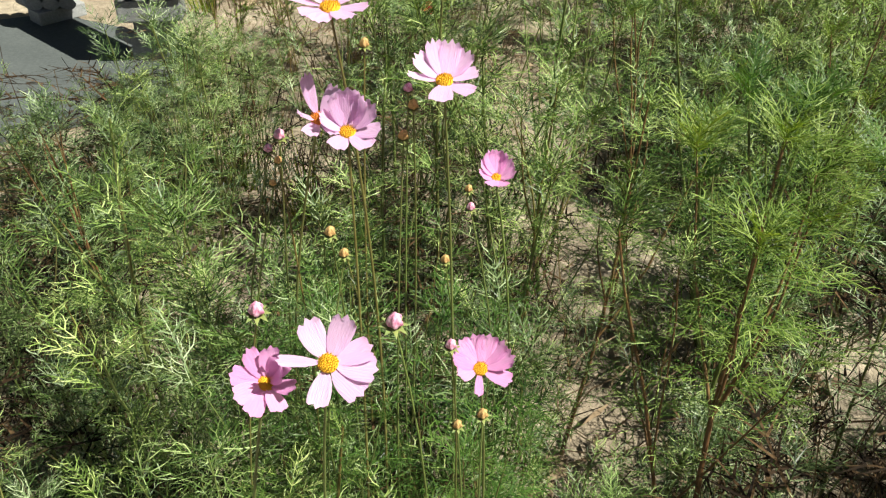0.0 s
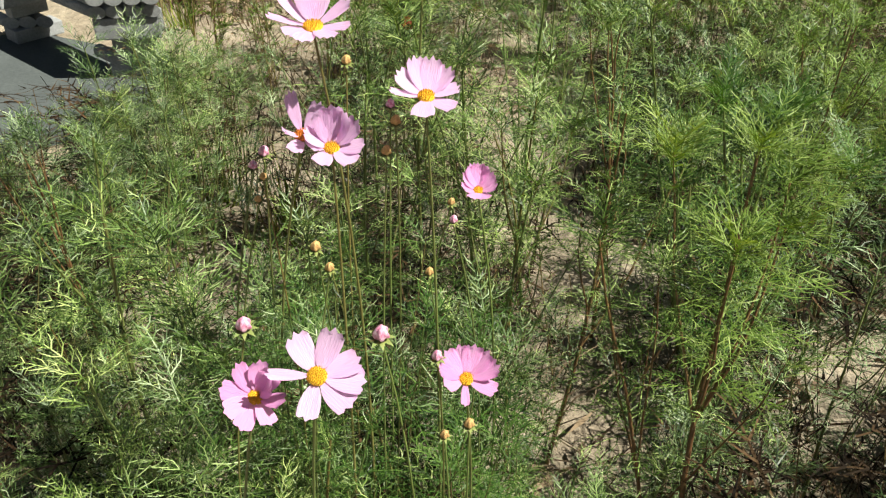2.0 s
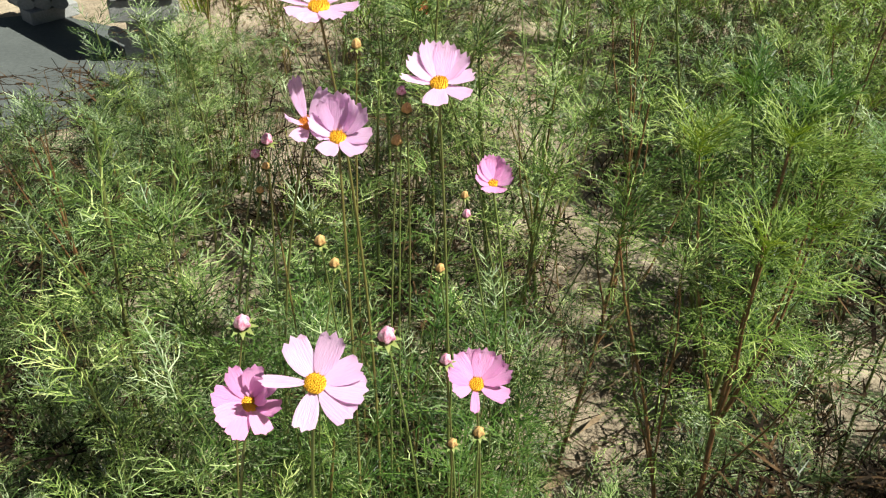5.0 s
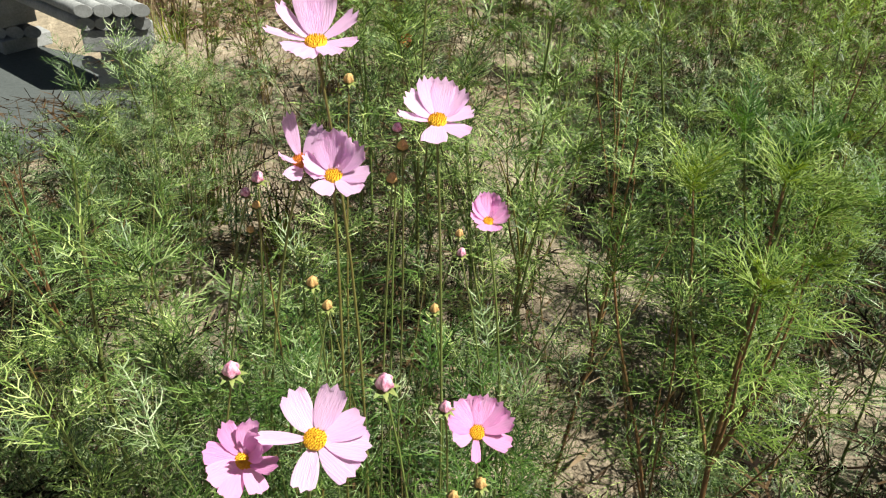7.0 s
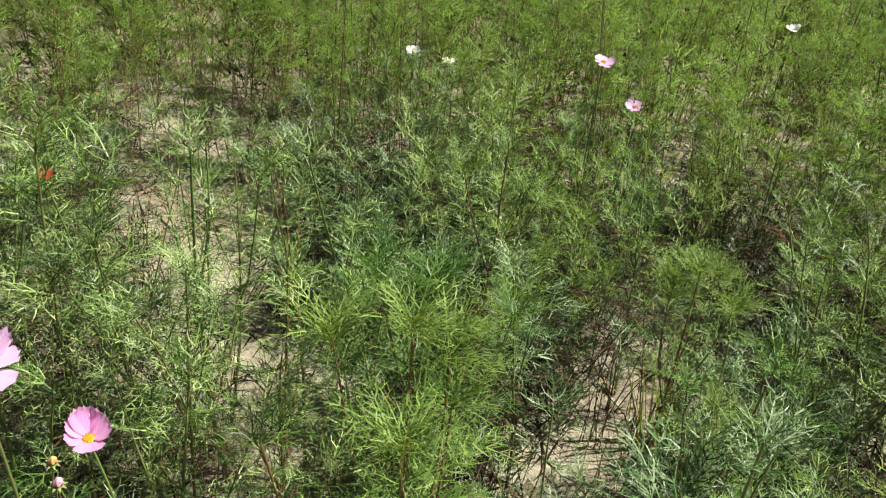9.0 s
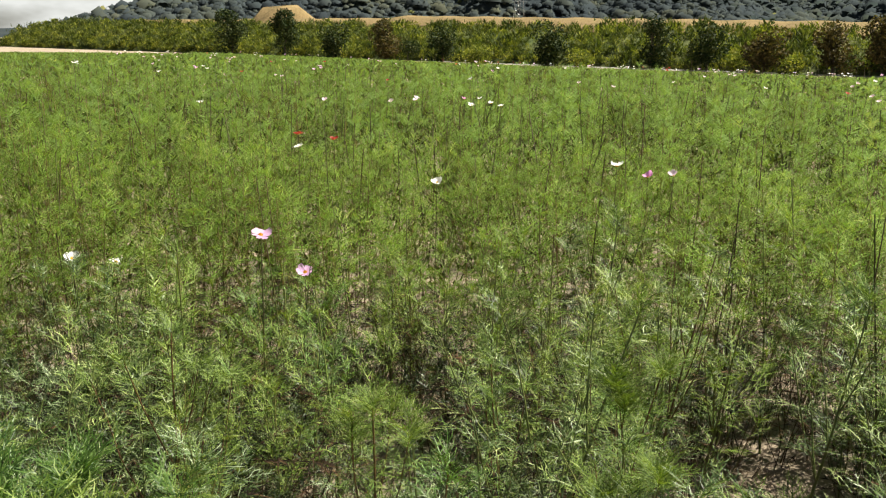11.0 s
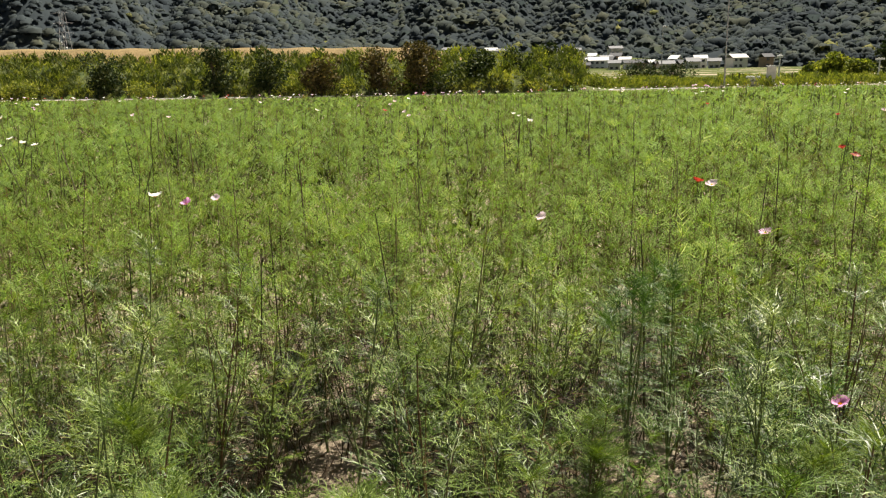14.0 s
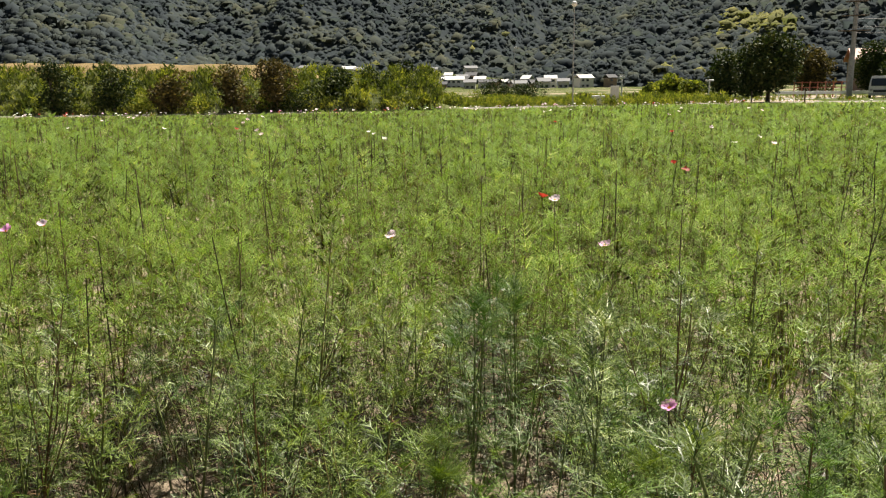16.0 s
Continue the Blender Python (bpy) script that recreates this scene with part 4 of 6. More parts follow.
# tall single-stemmed plants near the path and in the field: kind, place, height
TALL = [("deep0", -0.95, 0.44, 1.07), ("vivid0", -0.76, 0.47, 1.06), ("brown1", -0.83, 0.44, 0.93), ("tall1", -1.49, 0.11, 1.12), ("tall0", -1.43, 0.25, 1.00), ("tall2", -0.61, 0.76, 0.98),
        ("tall1", -0.87, -0.335, 0.98), ("brown2", -1.42, -0.60, 0.86), ("tall1", -1.22, 0.26, 0.97), ("brown0", -1.23, 0.36, 0.95), ("tall2", -1.85, 0.04, 0.95), ("tall0", -1.75, 0.28, 0.95),
        ("tall1", -1.95, 0.50, 0.92), ("brown2", -1.62, 0.60, 0.95), ("tall0", -0.47, 2.30, 0.95), ("vivid1", -0.77, 1.60, 0.93), ("vivid2", -0.58, 1.36, 0.86), ("vivid0", -0.03, 1.42, 0.90),
        ("deep1", 0.36, 2.20, 1.02), ("deep2", 0.50, 2.40, 1.0), ("tall2", 0.62, 2.05, 1.02), ("brown1", -0.88, 2.28, 1.0), ("tall0", -1.3, 2.65, 0.98),
        ("vivid2", 0.72, 1.78, 0.86), ("vivid1", 0.20, 1.80, 0.80), ("tall1", -0.42, 1.25, 0.90), ("brown0", 0.98, 2.35, 1.0), ("vivid0", -1.15, 1.25, 0.86)]
for n, (key, x, y, h) in enumerate(TALL):
    cosmos(key, x, y, 47.0 * n, h, (1.5 * math.sin(n * 2.1), 1.5 * math.cos(n * 1.3)), "tall feathery cosmos plant with a " + {"deep": "slim stem, deep green plumes", "vivi": "brown stem, bright green plumes", "brow": "reddish-brown stem"}.get(key[:4], "thick green stem"))


# ---- the field ----
def in_field(x, y):
    far = np.interp(x, [p[0] for p in EDGE], [p[1] for p in EDGE]) - 0.75
    az = np.degrees(np.arctan2(-x, y))
    r = np.hypot(x, y)
    ok = (y < far) & (r > 0.5)
    # bare ground round the bench
    ok &= ~((x < -2.95 + 0.55 * (y + 0.85)) & (y < -0.62) & (x > -5.2))
    ok &= ~((x < -2.6) & (y < -0.92) & (y > -2.2) & (x > -5.2))
    for gx_, gy_, gr in SOIL_GAPS:
        ok &= np.hypot(x - gx_, y - gy_) > gr
    return ok


# strips of low growth through which the bare patches show
OPEN = [(-1.25, 0.41, 0.17, 0.5), (-1.90, -0.47, 0.15, 0.5), (-2.03, 0.80, 0.15, 0.55), (-3.20, 0.82, 0.24, 0.65), (-4.3, -0.35, 0.36, 0.60), (-1.60, 1.87, 0.12, 0.7), (-1.36, 1.28, 0.07, 0.75),
        (-0.55, 2.50, 0.26, 0.72), (0.58, 3.10, 0.20, 0.72), (1.75, 3.60, 0.20, 0.75)]


def opened(x, y, far=0.0):
    ok = np.ones(np.shape(x), bool)
    for gx_, gy_, w in () if far else ((-0.50, 0.22, 0.13), (-0.62, 0.29, 0.13), (-0.75, 0.36, 0.11), (-0.45, 0.27, 0.12), (-0.58, 0.36, 0.12), (-0.60, -0.26, 0.12), (-0.72, -0.30, 0.11), (-1.19, 0.60, 0.12), (-1.85, -0.25, 0.15), (-1.78, 0.02, 0.13), (-3.12, 1.05, 0.25), (-3.04, 1.32, 0.20), (-1.95, 0.95, 0.14), (-1.53, 2.1, 0.12)):
        ok &= np.hypot(x - gx_, y - gy_) > w
    for gx_, gy_, w, q in OPEN:
        t = np.clip((x * gx_ + y * gy_) / (gx_ * gx_ + gy_ * gy_), max(q, far), 1.0)
        ok &= np.hypot(x - t * gx_, y - t * gy_) > w
    return ok


def edge_far(x, y):
    """How far off the track is, on the bearing of a point."""
    r = np.hypot(x, y) + 1e-6
    d = np.full(np.shape(r), 90.0)
    for k in range(40, 100):
        ex, ey = x / r * k, y / r * k
        d = np.where((d == 90.0) & (ey > np.interp(ex, [p[0] for p in EDGE], [p[1] for p in EDGE])), float(k), d)
    return d


def tallest(x, y):
    """Later sowings towards the far edge stay lower."""
    return np.clip(1.50 * (1 - np.hypot(x, y) / edge_far(x, y)) - 0.03, 0.0, 1.2)


def jittered(spacing, box, g):
    """Rows of sown plants with uneven gaps."""
    x0, x1, y0, y1 = box
    X, Y = np.meshgrid(np.arange(x0, x1, spacing), np.arange(y0, y1, spacing), indexing="ij")
    X, Y = X.ravel() + g.uniform(-0.48, 0.48, X.size) * spacing, Y.ravel() + g.uniform(-0.48, 0.48, Y.size) * spacing
    return X, Y


def clump(x, y):
    """Thin and thick spots of the sowing, about 0 to 1."""
    return 0.5 + 0.25 * np.sin(1.3 * x + 1.1 * np.sin(0.9 * y)) + 0.25 * np.sin(1.7 * y + 1.3 * np.sin(0.8 * x + 1))


# near plants, each a thing of its own
X, Y = jittered(0.205, (-3.6, 1.8, -2.0, 3.6), rng)
az, r = np.degrees(np.arctan2(-X, Y)), np.hypot(X, Y)
dens = np.where((az > 96) & (r > 1.35), 0.5, np.where((az > 40) & (az < 90), 0.70, 0.95))
ok = in_field(X, Y) & (r < 3.3) & (az < 136) & (az > -42) & (rng.uniform(0, 1, len(X)) < dens * (0.55 + 0.6 * clump(X, Y)))
ok &= (r > 0.62) & opened(X, Y)
NEAR = np.stack([X[ok], Y[ok]], -1)
NEAR = NEAR[np.argsort(np.hypot(NEAR[:, 0], NEAR[:, 1]))][:290]
for x, y in NEAR:
    a = math.degrees(math.atan2(-x, y))
    near = math.hypot(x, y)
    size = rnd.uniform(0.70, 1.08) if a > 62 else rnd.uniform(0.80, 1.12)
    if a > 96 and near > 1.35:
        size *= 0.6
    if near < 1.0:
        size = min(size, 0.80)
    cosmos(rnd.randrange(9) if near < 2.0 and (a > 58 or rnd.random() < 0.4) else "fern%d" % rnd.randrange(6) if near < 2.0 else ("green%d" if a > 58 else "fine%d") % rnd.randrange(6), float(x), float(y), rnd.uniform(0, 360), size, (rnd.uniform(-3.5, 3.5), rnd.uniform(-3.5, 3.5)))
NEAR_R = float(np.hypot(NEAR[:, 0], NEAR[:, 1]).max())

# the rest of the field, thinner in detail with distance
def field_band(name, r0, r1, spacing, level, seeds, hmin, hmax, kw, material, azs=(-44, 88)):
    X, Y = jittered(spacing, (-r1, r1 * 0.8, -4, min(r1, 64)), rng)
    az, r = np.degrees(np.arctan2(-X, Y)), np.hypot(X, Y)
    hi = np.where(r < 9, 122, azs[1])
    ok = in_field(X, Y) & (r >= r0) & (r < r1) & (az > azs[0]) & (az < hi) & (rng.uniform(0, 1, len(X)) < 0.72 + 0.4 * clump(X, Y))
    X, Y = X[ok], Y[ok]
    which = rng.integers(0, len(seeds), len(X))
    both = Pile()
    for n, s in enumerate(seeds):
        (sv, sf), (lv, lf), _ = plant_arrays(s, 0.8, level, **kw)
        sel = which == n
        k = int(sel.sum())
        if not k:
            continue
        P = poses(np.stack([X[sel], Y[sel], field_height(X[sel], Y[sel])], -1), rng.uniform(0, 6.28, k), rng.uniform(hmin, hmax, k) / 0.8 * (0.84 + 0.26 * clump(X[sel] * 0.6, Y[sel] * 0.6)) * np.clip(tallest(X[sel], Y[sel]) / 0.95, 0.1, 1),
                  rng.uniform(0, 0.14, k), rng.uniform(0, 6.28, k))
        out = lv * [1.6, 1.6, 0.4] + [0, 0, 0.45] + np.random.default_rng(s).normal(0, 0.10, lv.shape)
        both.spread(lv, lf, P, 0, out)
        both.spread(sv, sf, P, 1)
    return tagged(new(name, both.mesh(name, [material, GSTEM], True)), "dense feathery green cosmos plants of the flower field", "flower field", kind="stuff")


field_band("cosmos_field", NEAR_R - 0.25, 6.5, 0.215, 1, [501, 502, 503, 504, 505], 0.66, 1.08, dict(branches=6, spread=0.26, leaf_len=0.110, node=0.066, stem_r=0.0030), FIELDNEAR)
field_band("cosmos_field_mid", 6.5, 17, 0.325, 2, [601, 602, 603, 604, 605], 0.62, 1.14, dict(branches=4, spread=0.24, leaf_len=0.125, node=0.062, stem_r=0.0034), FIELD)


# dead lower leaves of the last weeks, blackened as shade close to the soil
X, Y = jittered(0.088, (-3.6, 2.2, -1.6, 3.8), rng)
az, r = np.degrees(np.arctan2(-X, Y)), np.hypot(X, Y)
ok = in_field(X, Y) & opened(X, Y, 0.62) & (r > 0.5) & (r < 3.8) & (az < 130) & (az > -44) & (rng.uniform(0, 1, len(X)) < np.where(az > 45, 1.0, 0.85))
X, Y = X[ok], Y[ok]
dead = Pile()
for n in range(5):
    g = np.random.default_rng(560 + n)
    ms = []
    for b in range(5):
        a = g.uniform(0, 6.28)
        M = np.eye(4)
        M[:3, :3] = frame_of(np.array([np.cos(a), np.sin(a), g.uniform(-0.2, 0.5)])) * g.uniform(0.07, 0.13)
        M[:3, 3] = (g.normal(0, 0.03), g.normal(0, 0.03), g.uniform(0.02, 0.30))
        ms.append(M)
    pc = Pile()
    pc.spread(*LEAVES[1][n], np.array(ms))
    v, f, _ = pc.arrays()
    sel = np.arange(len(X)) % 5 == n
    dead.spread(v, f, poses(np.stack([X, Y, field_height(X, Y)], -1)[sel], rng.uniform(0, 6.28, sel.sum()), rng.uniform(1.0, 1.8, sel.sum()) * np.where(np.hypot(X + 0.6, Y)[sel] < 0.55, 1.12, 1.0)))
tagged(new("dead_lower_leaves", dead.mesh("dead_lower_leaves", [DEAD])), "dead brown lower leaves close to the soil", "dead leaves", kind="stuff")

# young low plants that fill the gaps between the rows with shade-dark colour
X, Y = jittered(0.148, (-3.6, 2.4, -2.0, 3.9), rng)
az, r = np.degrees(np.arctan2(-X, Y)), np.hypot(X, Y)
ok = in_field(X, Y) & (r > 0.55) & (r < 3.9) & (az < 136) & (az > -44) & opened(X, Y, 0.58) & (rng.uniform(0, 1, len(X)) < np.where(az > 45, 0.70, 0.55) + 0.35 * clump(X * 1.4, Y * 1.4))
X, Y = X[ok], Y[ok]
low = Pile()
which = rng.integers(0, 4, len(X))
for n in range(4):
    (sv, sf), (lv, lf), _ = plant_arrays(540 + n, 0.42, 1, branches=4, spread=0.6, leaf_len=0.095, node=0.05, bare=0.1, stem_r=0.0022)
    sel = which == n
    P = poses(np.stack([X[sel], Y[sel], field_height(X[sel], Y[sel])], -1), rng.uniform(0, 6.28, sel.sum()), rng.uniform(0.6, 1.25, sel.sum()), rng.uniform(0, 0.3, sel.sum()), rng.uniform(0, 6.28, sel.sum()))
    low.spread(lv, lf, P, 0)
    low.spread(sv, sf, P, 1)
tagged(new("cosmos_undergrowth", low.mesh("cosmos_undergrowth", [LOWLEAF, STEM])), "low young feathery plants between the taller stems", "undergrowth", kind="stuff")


def tuft_piece(seed, blades=24, wide=1.0):
    """Loose feathery growth of one distant plant, with the way that each bit of it faces."""
    g = np.random.default_rng(seed)
    pile = Pile()
    for i in range(blades):
        a, q = g.uniform(0, 6.28), g.uniform(0.15, 1.0)
        o = np.array([np.cos(a) * 0.20 * (1.15 - q) ** 0.7 * g.uniform(0, 1), np.sin(a) * 0.20 * (1.15 - q) ** 0.7 * g.uniform(0, 1), 0.10 + 0.72 * q])
        d = np.array([np.cos(a) * g.uniform(0.2, 0.9), np.sin(a) * g.uniform(0.2, 0.9), g.uniform(0.3, 1.0)])
        d *= g.uniform(0.06, 0.13) / np.linalg.norm(d)
        s = np.cross(d, g.normal(0, 1, 3))
        s *= wide * g.uniform(0.012, 0.024) / np.linalg.norm(s)
        pile.add([o - s, o + s, o + d], [[0, 1, 2]])
    v, f, _ = pile.arrays()
    return v, f, v * [2.0, 2.0, 0.3] + [0, 0, 0.5] + g.normal(0, 0.08, v.shape)


X, Y = jittered(0.56, (-95, 48, 3, 66), rng)
az, r = np.degrees(np.arctan2(-X, Y)), np.hypot(X, Y)
ok = in_field(X, Y) & (r >= 17) & (az > -40) & (az < 80)
ok &= tallest(X, Y) > 0.12
X, Y = X[ok], Y[ok]
tall = np.clip(tallest(X, Y) / 0.95, 0.1, 1.0)
which = rng.integers(0, 6, len(X))
far_field = Pile()
for n in range(6):
    v, f, out = tuft_piece(700 + n, 40)
    sel = which == n
    far_field.spread(v, f, poses(np.stack([X[sel], Y[sel], 0 * X[sel]], -1), rng.uniform(0, 6.28, sel.sum()), rng.uniform(1.1, 1.6, sel.sum()), zscale=rng.uniform(0.7, 1.22, sel.sum()) * tall[sel]), 0, out)
    v, f = tube([(0, 0, 0), (0.01, 0.02, 0.85)], [0.007, 0.003], 3)
    far_field.spread(v, f, poses(np.stack([X[sel], Y[sel], 0 * X[sel]], -1), rng.uniform(0, 6.28, sel.sum()), rng.uniform(0.8, 1.05, sel.sum()), zscale=rng.uniform(0.8, 1.05, sel.sum()) * tall[sel]), 1)
# low tufts under the plants, their dark colour standing in for shaded gaps
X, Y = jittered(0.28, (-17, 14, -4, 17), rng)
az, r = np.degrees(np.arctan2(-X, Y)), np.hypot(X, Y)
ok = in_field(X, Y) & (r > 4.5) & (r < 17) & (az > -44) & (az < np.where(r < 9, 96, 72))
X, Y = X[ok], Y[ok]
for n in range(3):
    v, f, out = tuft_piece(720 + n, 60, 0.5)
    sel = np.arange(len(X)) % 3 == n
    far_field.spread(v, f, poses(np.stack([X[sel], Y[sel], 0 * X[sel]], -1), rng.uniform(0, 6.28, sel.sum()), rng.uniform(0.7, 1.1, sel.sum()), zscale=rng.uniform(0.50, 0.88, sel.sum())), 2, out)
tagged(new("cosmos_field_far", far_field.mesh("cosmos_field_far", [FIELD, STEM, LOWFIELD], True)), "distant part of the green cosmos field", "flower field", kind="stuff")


# single flowers standing out of the field: place, colour, height, facing, size
def field_flower(x, y, z, tint, face=None, size=1.0, heads=1, lift=None):
    hue = {"pale": "pale pink", "blush": "nearly white pink"}.get(tint, tint)
    ob = thing("cosmos_flower", pose(x, y, 0), "cosmos with " + hue + " petals on a tall thin stalk", "flower", "flowers scattered over the field")
    for h in range(heads):
        off = (rnd.uniform(-0.1, 0.1), rnd.uniform(-0.1, 0.1)) if h else (0, 0)
        top = np.array((off[0], off[1], z + (rnd.uniform(-0.08, 0.05) if h else 0)))
        child("stem", stalk_mesh(curve_points((rnd.uniform(-0.04, 0.04), rnd.uniform(-0.04, 0.04), -0.02), (0, 0, z * 0.6), top - (0, 0, 0.005), 6), 0.004, 0.0016, STEM, 4, "stem"), ob)
        n = face or (rnd.uniform(-0.25, 0.35), rnd.uniform(-0.45, 0.15), rnd.uniform(0.65, 0.95))
        flower(ob, top, n, tint, size * rnd.uniform(0.9, 1.1), rnd.uniform(10, 35) if lift is None else lift, 8 if heads == 1 else 7, rnd.randrange(999), ("" if math.hypot(x, y) < 3 else "far_") + ("yellow" if tint != "red" else "orange"))
    return ob


for row in [(-1.90, 1.62, 0.97, "pale"), (-2.06, 1.94, 0.75, "pale"), (-2.95, 1.56, 0.72, "white"), (-3.08, 1.81, 0.63, "white"), (-2.40, 3.12, 0.88, "white"),
            (-1.59, 4.08, 0.89, "blush"), (0.09, 3.92, 0.83, "blush"), (0.92, 4.63, 0.91, "red"), (1.10, 3.89, 0.78, "pale")]:
    field_flower(*row, None, 0.82)
field_flower(0.83, 2.05, 0.74, "pink", (-0.3, -0.2, 0.9), 0.62)
field_flower(-1.95, 0.12, 0.80, "red", (0.6, 0.2, 0.6), 0.5)
for x, y, tint in [(-5.18, 7.12, "pink"), (-5.12, 7.33, "white"), (-4.62, 6.82, "white"), (-4.37, 6.62, "white"), (-4.64, 6.51, "white"), (-3.96, 3.64, "red"), (-3.59, 3.60, "red"),
                   (-3.48, 3.21, "white"), (-5.41, 6.59, "pale"), (-8.42, 9.52, "red"), (-10.39, 9.12, "pale"), (-6.57, 4.77, "white"), (-10.73, 9.28, "pale"),
                   (-6.04, 5.89, "pale"), (-5.63, 6.86, "pale"), (-5.48, 6.27, "pale"), (-2.01, 11.56, "pale"), (-0.40, 10.77, "white"), (2.42, 12.93, "red"), (3.31, 9.85, "red"),
                   (2.04, 5.57, "red"), (2.11, 6.02, "red"), (0.92, 4.24, "pale"), (-0.31, 10.21, "white"), (-1.77, 10.61, "pale"), (-5.18, 12.9, "white"), (-1.52, 3.59, "pink"),
                   (-1.78, 3.80, "white"), (3.90, 8.71, "white"), (3.33, 7.96, "white"), (-0.14, 9.30, "white"), (4.09, 10.65, "pale"), (3.61, 7.71, "pale")]:
    field_flower(x, y, 0.95, "blush" if tint == "pale" else tint, None, 0.8)
g2 = random.Random(5)
made = 0
while made < 215:
    a, r = g2.uniform(-36, 62), g2.uniform(11, 46) if made < 120 else g2.uniform(20, 42)
    x, y = -math.sin(math.radians(a)) * r, math.cos(math.radians(a)) * r
    if not bool(in_field(np.array(x), np.array(y))):
        continue
    if float(tallest(np.array(x), np.array(y))) < 0.25:
        continue
    tint = g2.choices(["white", "blush", "pale", "red"], [5, 4, 2, 1.6])[0]
    field_flower(x, y, min(g2.uniform(0.88, 1.08), float(tallest(np.array(x), np.array(y))) + 0.10), tint, None, 0.92, g2.choice([1, 1, 2, 3]))
    made += 1

# dark bare stalks standing among the leaves
X, Y = jittered(0.50, (-22, 16, 1.0, 27), rng)
az, r = np.degrees(np.arctan2(-X, Y)), np.hypot(X, Y)
ok = in_field(X, Y) & (r > 2.6) & (r < 26) & (az > -40) & (az < 72)
X, Y = X[ok], Y[ok]
stalks = Pile()
for n in range(6):
    g = np.random.default_rng(820 + n)
    v, f = tube(bent_line(g, (0, 0, -0.02), (g.normal(0, 0.06), g.normal(0, 0.06), 1), 1.0, 5, 0.03), np.linspace(0.0066, 0.0030, 6), 3)
    sel = np.arange(len(X)) % 6 == n
    stalks.spread(v, f, poses(np.stack([X, Y, field_height(X, Y)], -1)[sel], rng.uniform(0, 6.28, sel.sum()), rng.uniform(0.9, 1.25, sel.sum()) * np.clip(np.hypot(X, Y)[sel] / 6.0, 0.62, 1.1), rng.uniform(0, 0.12, sel.sum()), rng.uniform(0, 6.28, sel.sum()), zscale=rng.uniform(0.75, 1.16, sel.sum())))
tagged(new("cosmos_stalks", stalks.mesh("cosmos_stalks", [STEM], True)), "thin dark upright stalks among the feathery leaves", "stalks", kind="stuff")

# thin bare twigs low among the near plants
X, Y = jittered(0.125, (-3.8, 2.2, -1.8, 3.8), rng)
az, r = np.degrees(np.arctan2(-X, Y)), np.hypot(X, Y)
ok = (r > 0.62) & (r < 3.8) & (az < 125) & (az > -44) & in_field(X, Y) & opened(X, Y, 0.84) & (rng.uniform(0, 1, len(X)) < np.where(az > 62, 0.5, 0.7))
X, Y = X[ok], Y[ok]
twigs = Pile()
for n in range(8):
    g = np.random.default_rng(840 + n)
    pc = Pile()
    for b in range(4):
        a = g.uniform(0, 6.28)
        line = bent_line(g, (g.normal(0, 0.02), g.normal(0, 0.02), -0.02), (np.cos(a) * g.uniform(0.0, 0.45), np.sin(a) * g.uniform(0.0, 0.45), 1.0), g.uniform(0.22, 0.62), 4, 0.12)
        pc.add(*tube(line, np.linspace(0.0024, 0.0009, 5), 3))
    v, f, _ = pc.arrays()
    sel = np.arange(len(X)) % 8 == n
    twigs.spread(v, f, poses(np.stack([X, Y, field_height(X, Y)], -1)[sel], rng.uniform(0, 6.28, sel.sum()), rng.uniform(0.7, 1.15, sel.sum())))
tagged(new("bare_twigs", twigs.mesh("bare_twigs", [TWIG])), "thin dark brown twigs low among the feathery plants", "twigs", kind="stuff")

# withered brown stalks and litter low between the plants
X, Y = jittered(0.24, (-5.2, 2.8, -1.6, 5.0), rng)
az, r = np.degrees(np.arctan2(-X, Y)), np.hypot(X, Y)
ok = (r > 0.5) & (r < 5.2) & (az < 106) & (az > -44) & ~((X < -2.5) & (Y < -0.62)) & (rng.uniform(0, 1, len(X)) < 0.6)
X, Y = X[ok], Y[ok]
dry = Pile()
for n in range(5):
    g = np.random.default_rng(860 + n)
    pc = Pile()
    for b in range(7):
        a = g.uniform(0, 6.28)
        line = bent_line(g, (g.normal(0, 0.02), g.normal(0, 0.02), -0.01), (np.cos(a) * g.uniform(0.2, 1.4), np.sin(a) * g.uniform(0.2, 1.4), 0.8), g.uniform(0.08, 0.26), 3, 0.25)
        pc.add(*tube(line, np.linspace(0.0022, 0.0010, 4), 3))
    for b in range(14):
        o = np.array([g.normal(0, 0.09), g.normal(0, 0.09), 0.012 + g.uniform(0, 0.02)])
        d, s = g.normal(0, 1, 3) * [0.02, 0.02, 0.004], g.normal(0, 1, 3) * [0.006, 0.006, 0.003]
        pc.add([o - d, o + s, o + d, o - s], [[0, 1, 2], [0, 2, 3]])
    v, f, _ = pc.arrays()
    sel = np.arange(len(X)) % 5 == n
    dry.spread(v, f, poses(np.stack([X, Y, ground_height(X, Y)], -1)[sel], rng.uniform(0, 6.28, sel.sum()), rng.uniform(0.7, 1.4, sel.sum())))
tagged(new("dry_litter", dry.mesh("dry_litter", [DRY])), "withered brown stalks and leaf litter on the soil", "plant litter", kind="stuff")


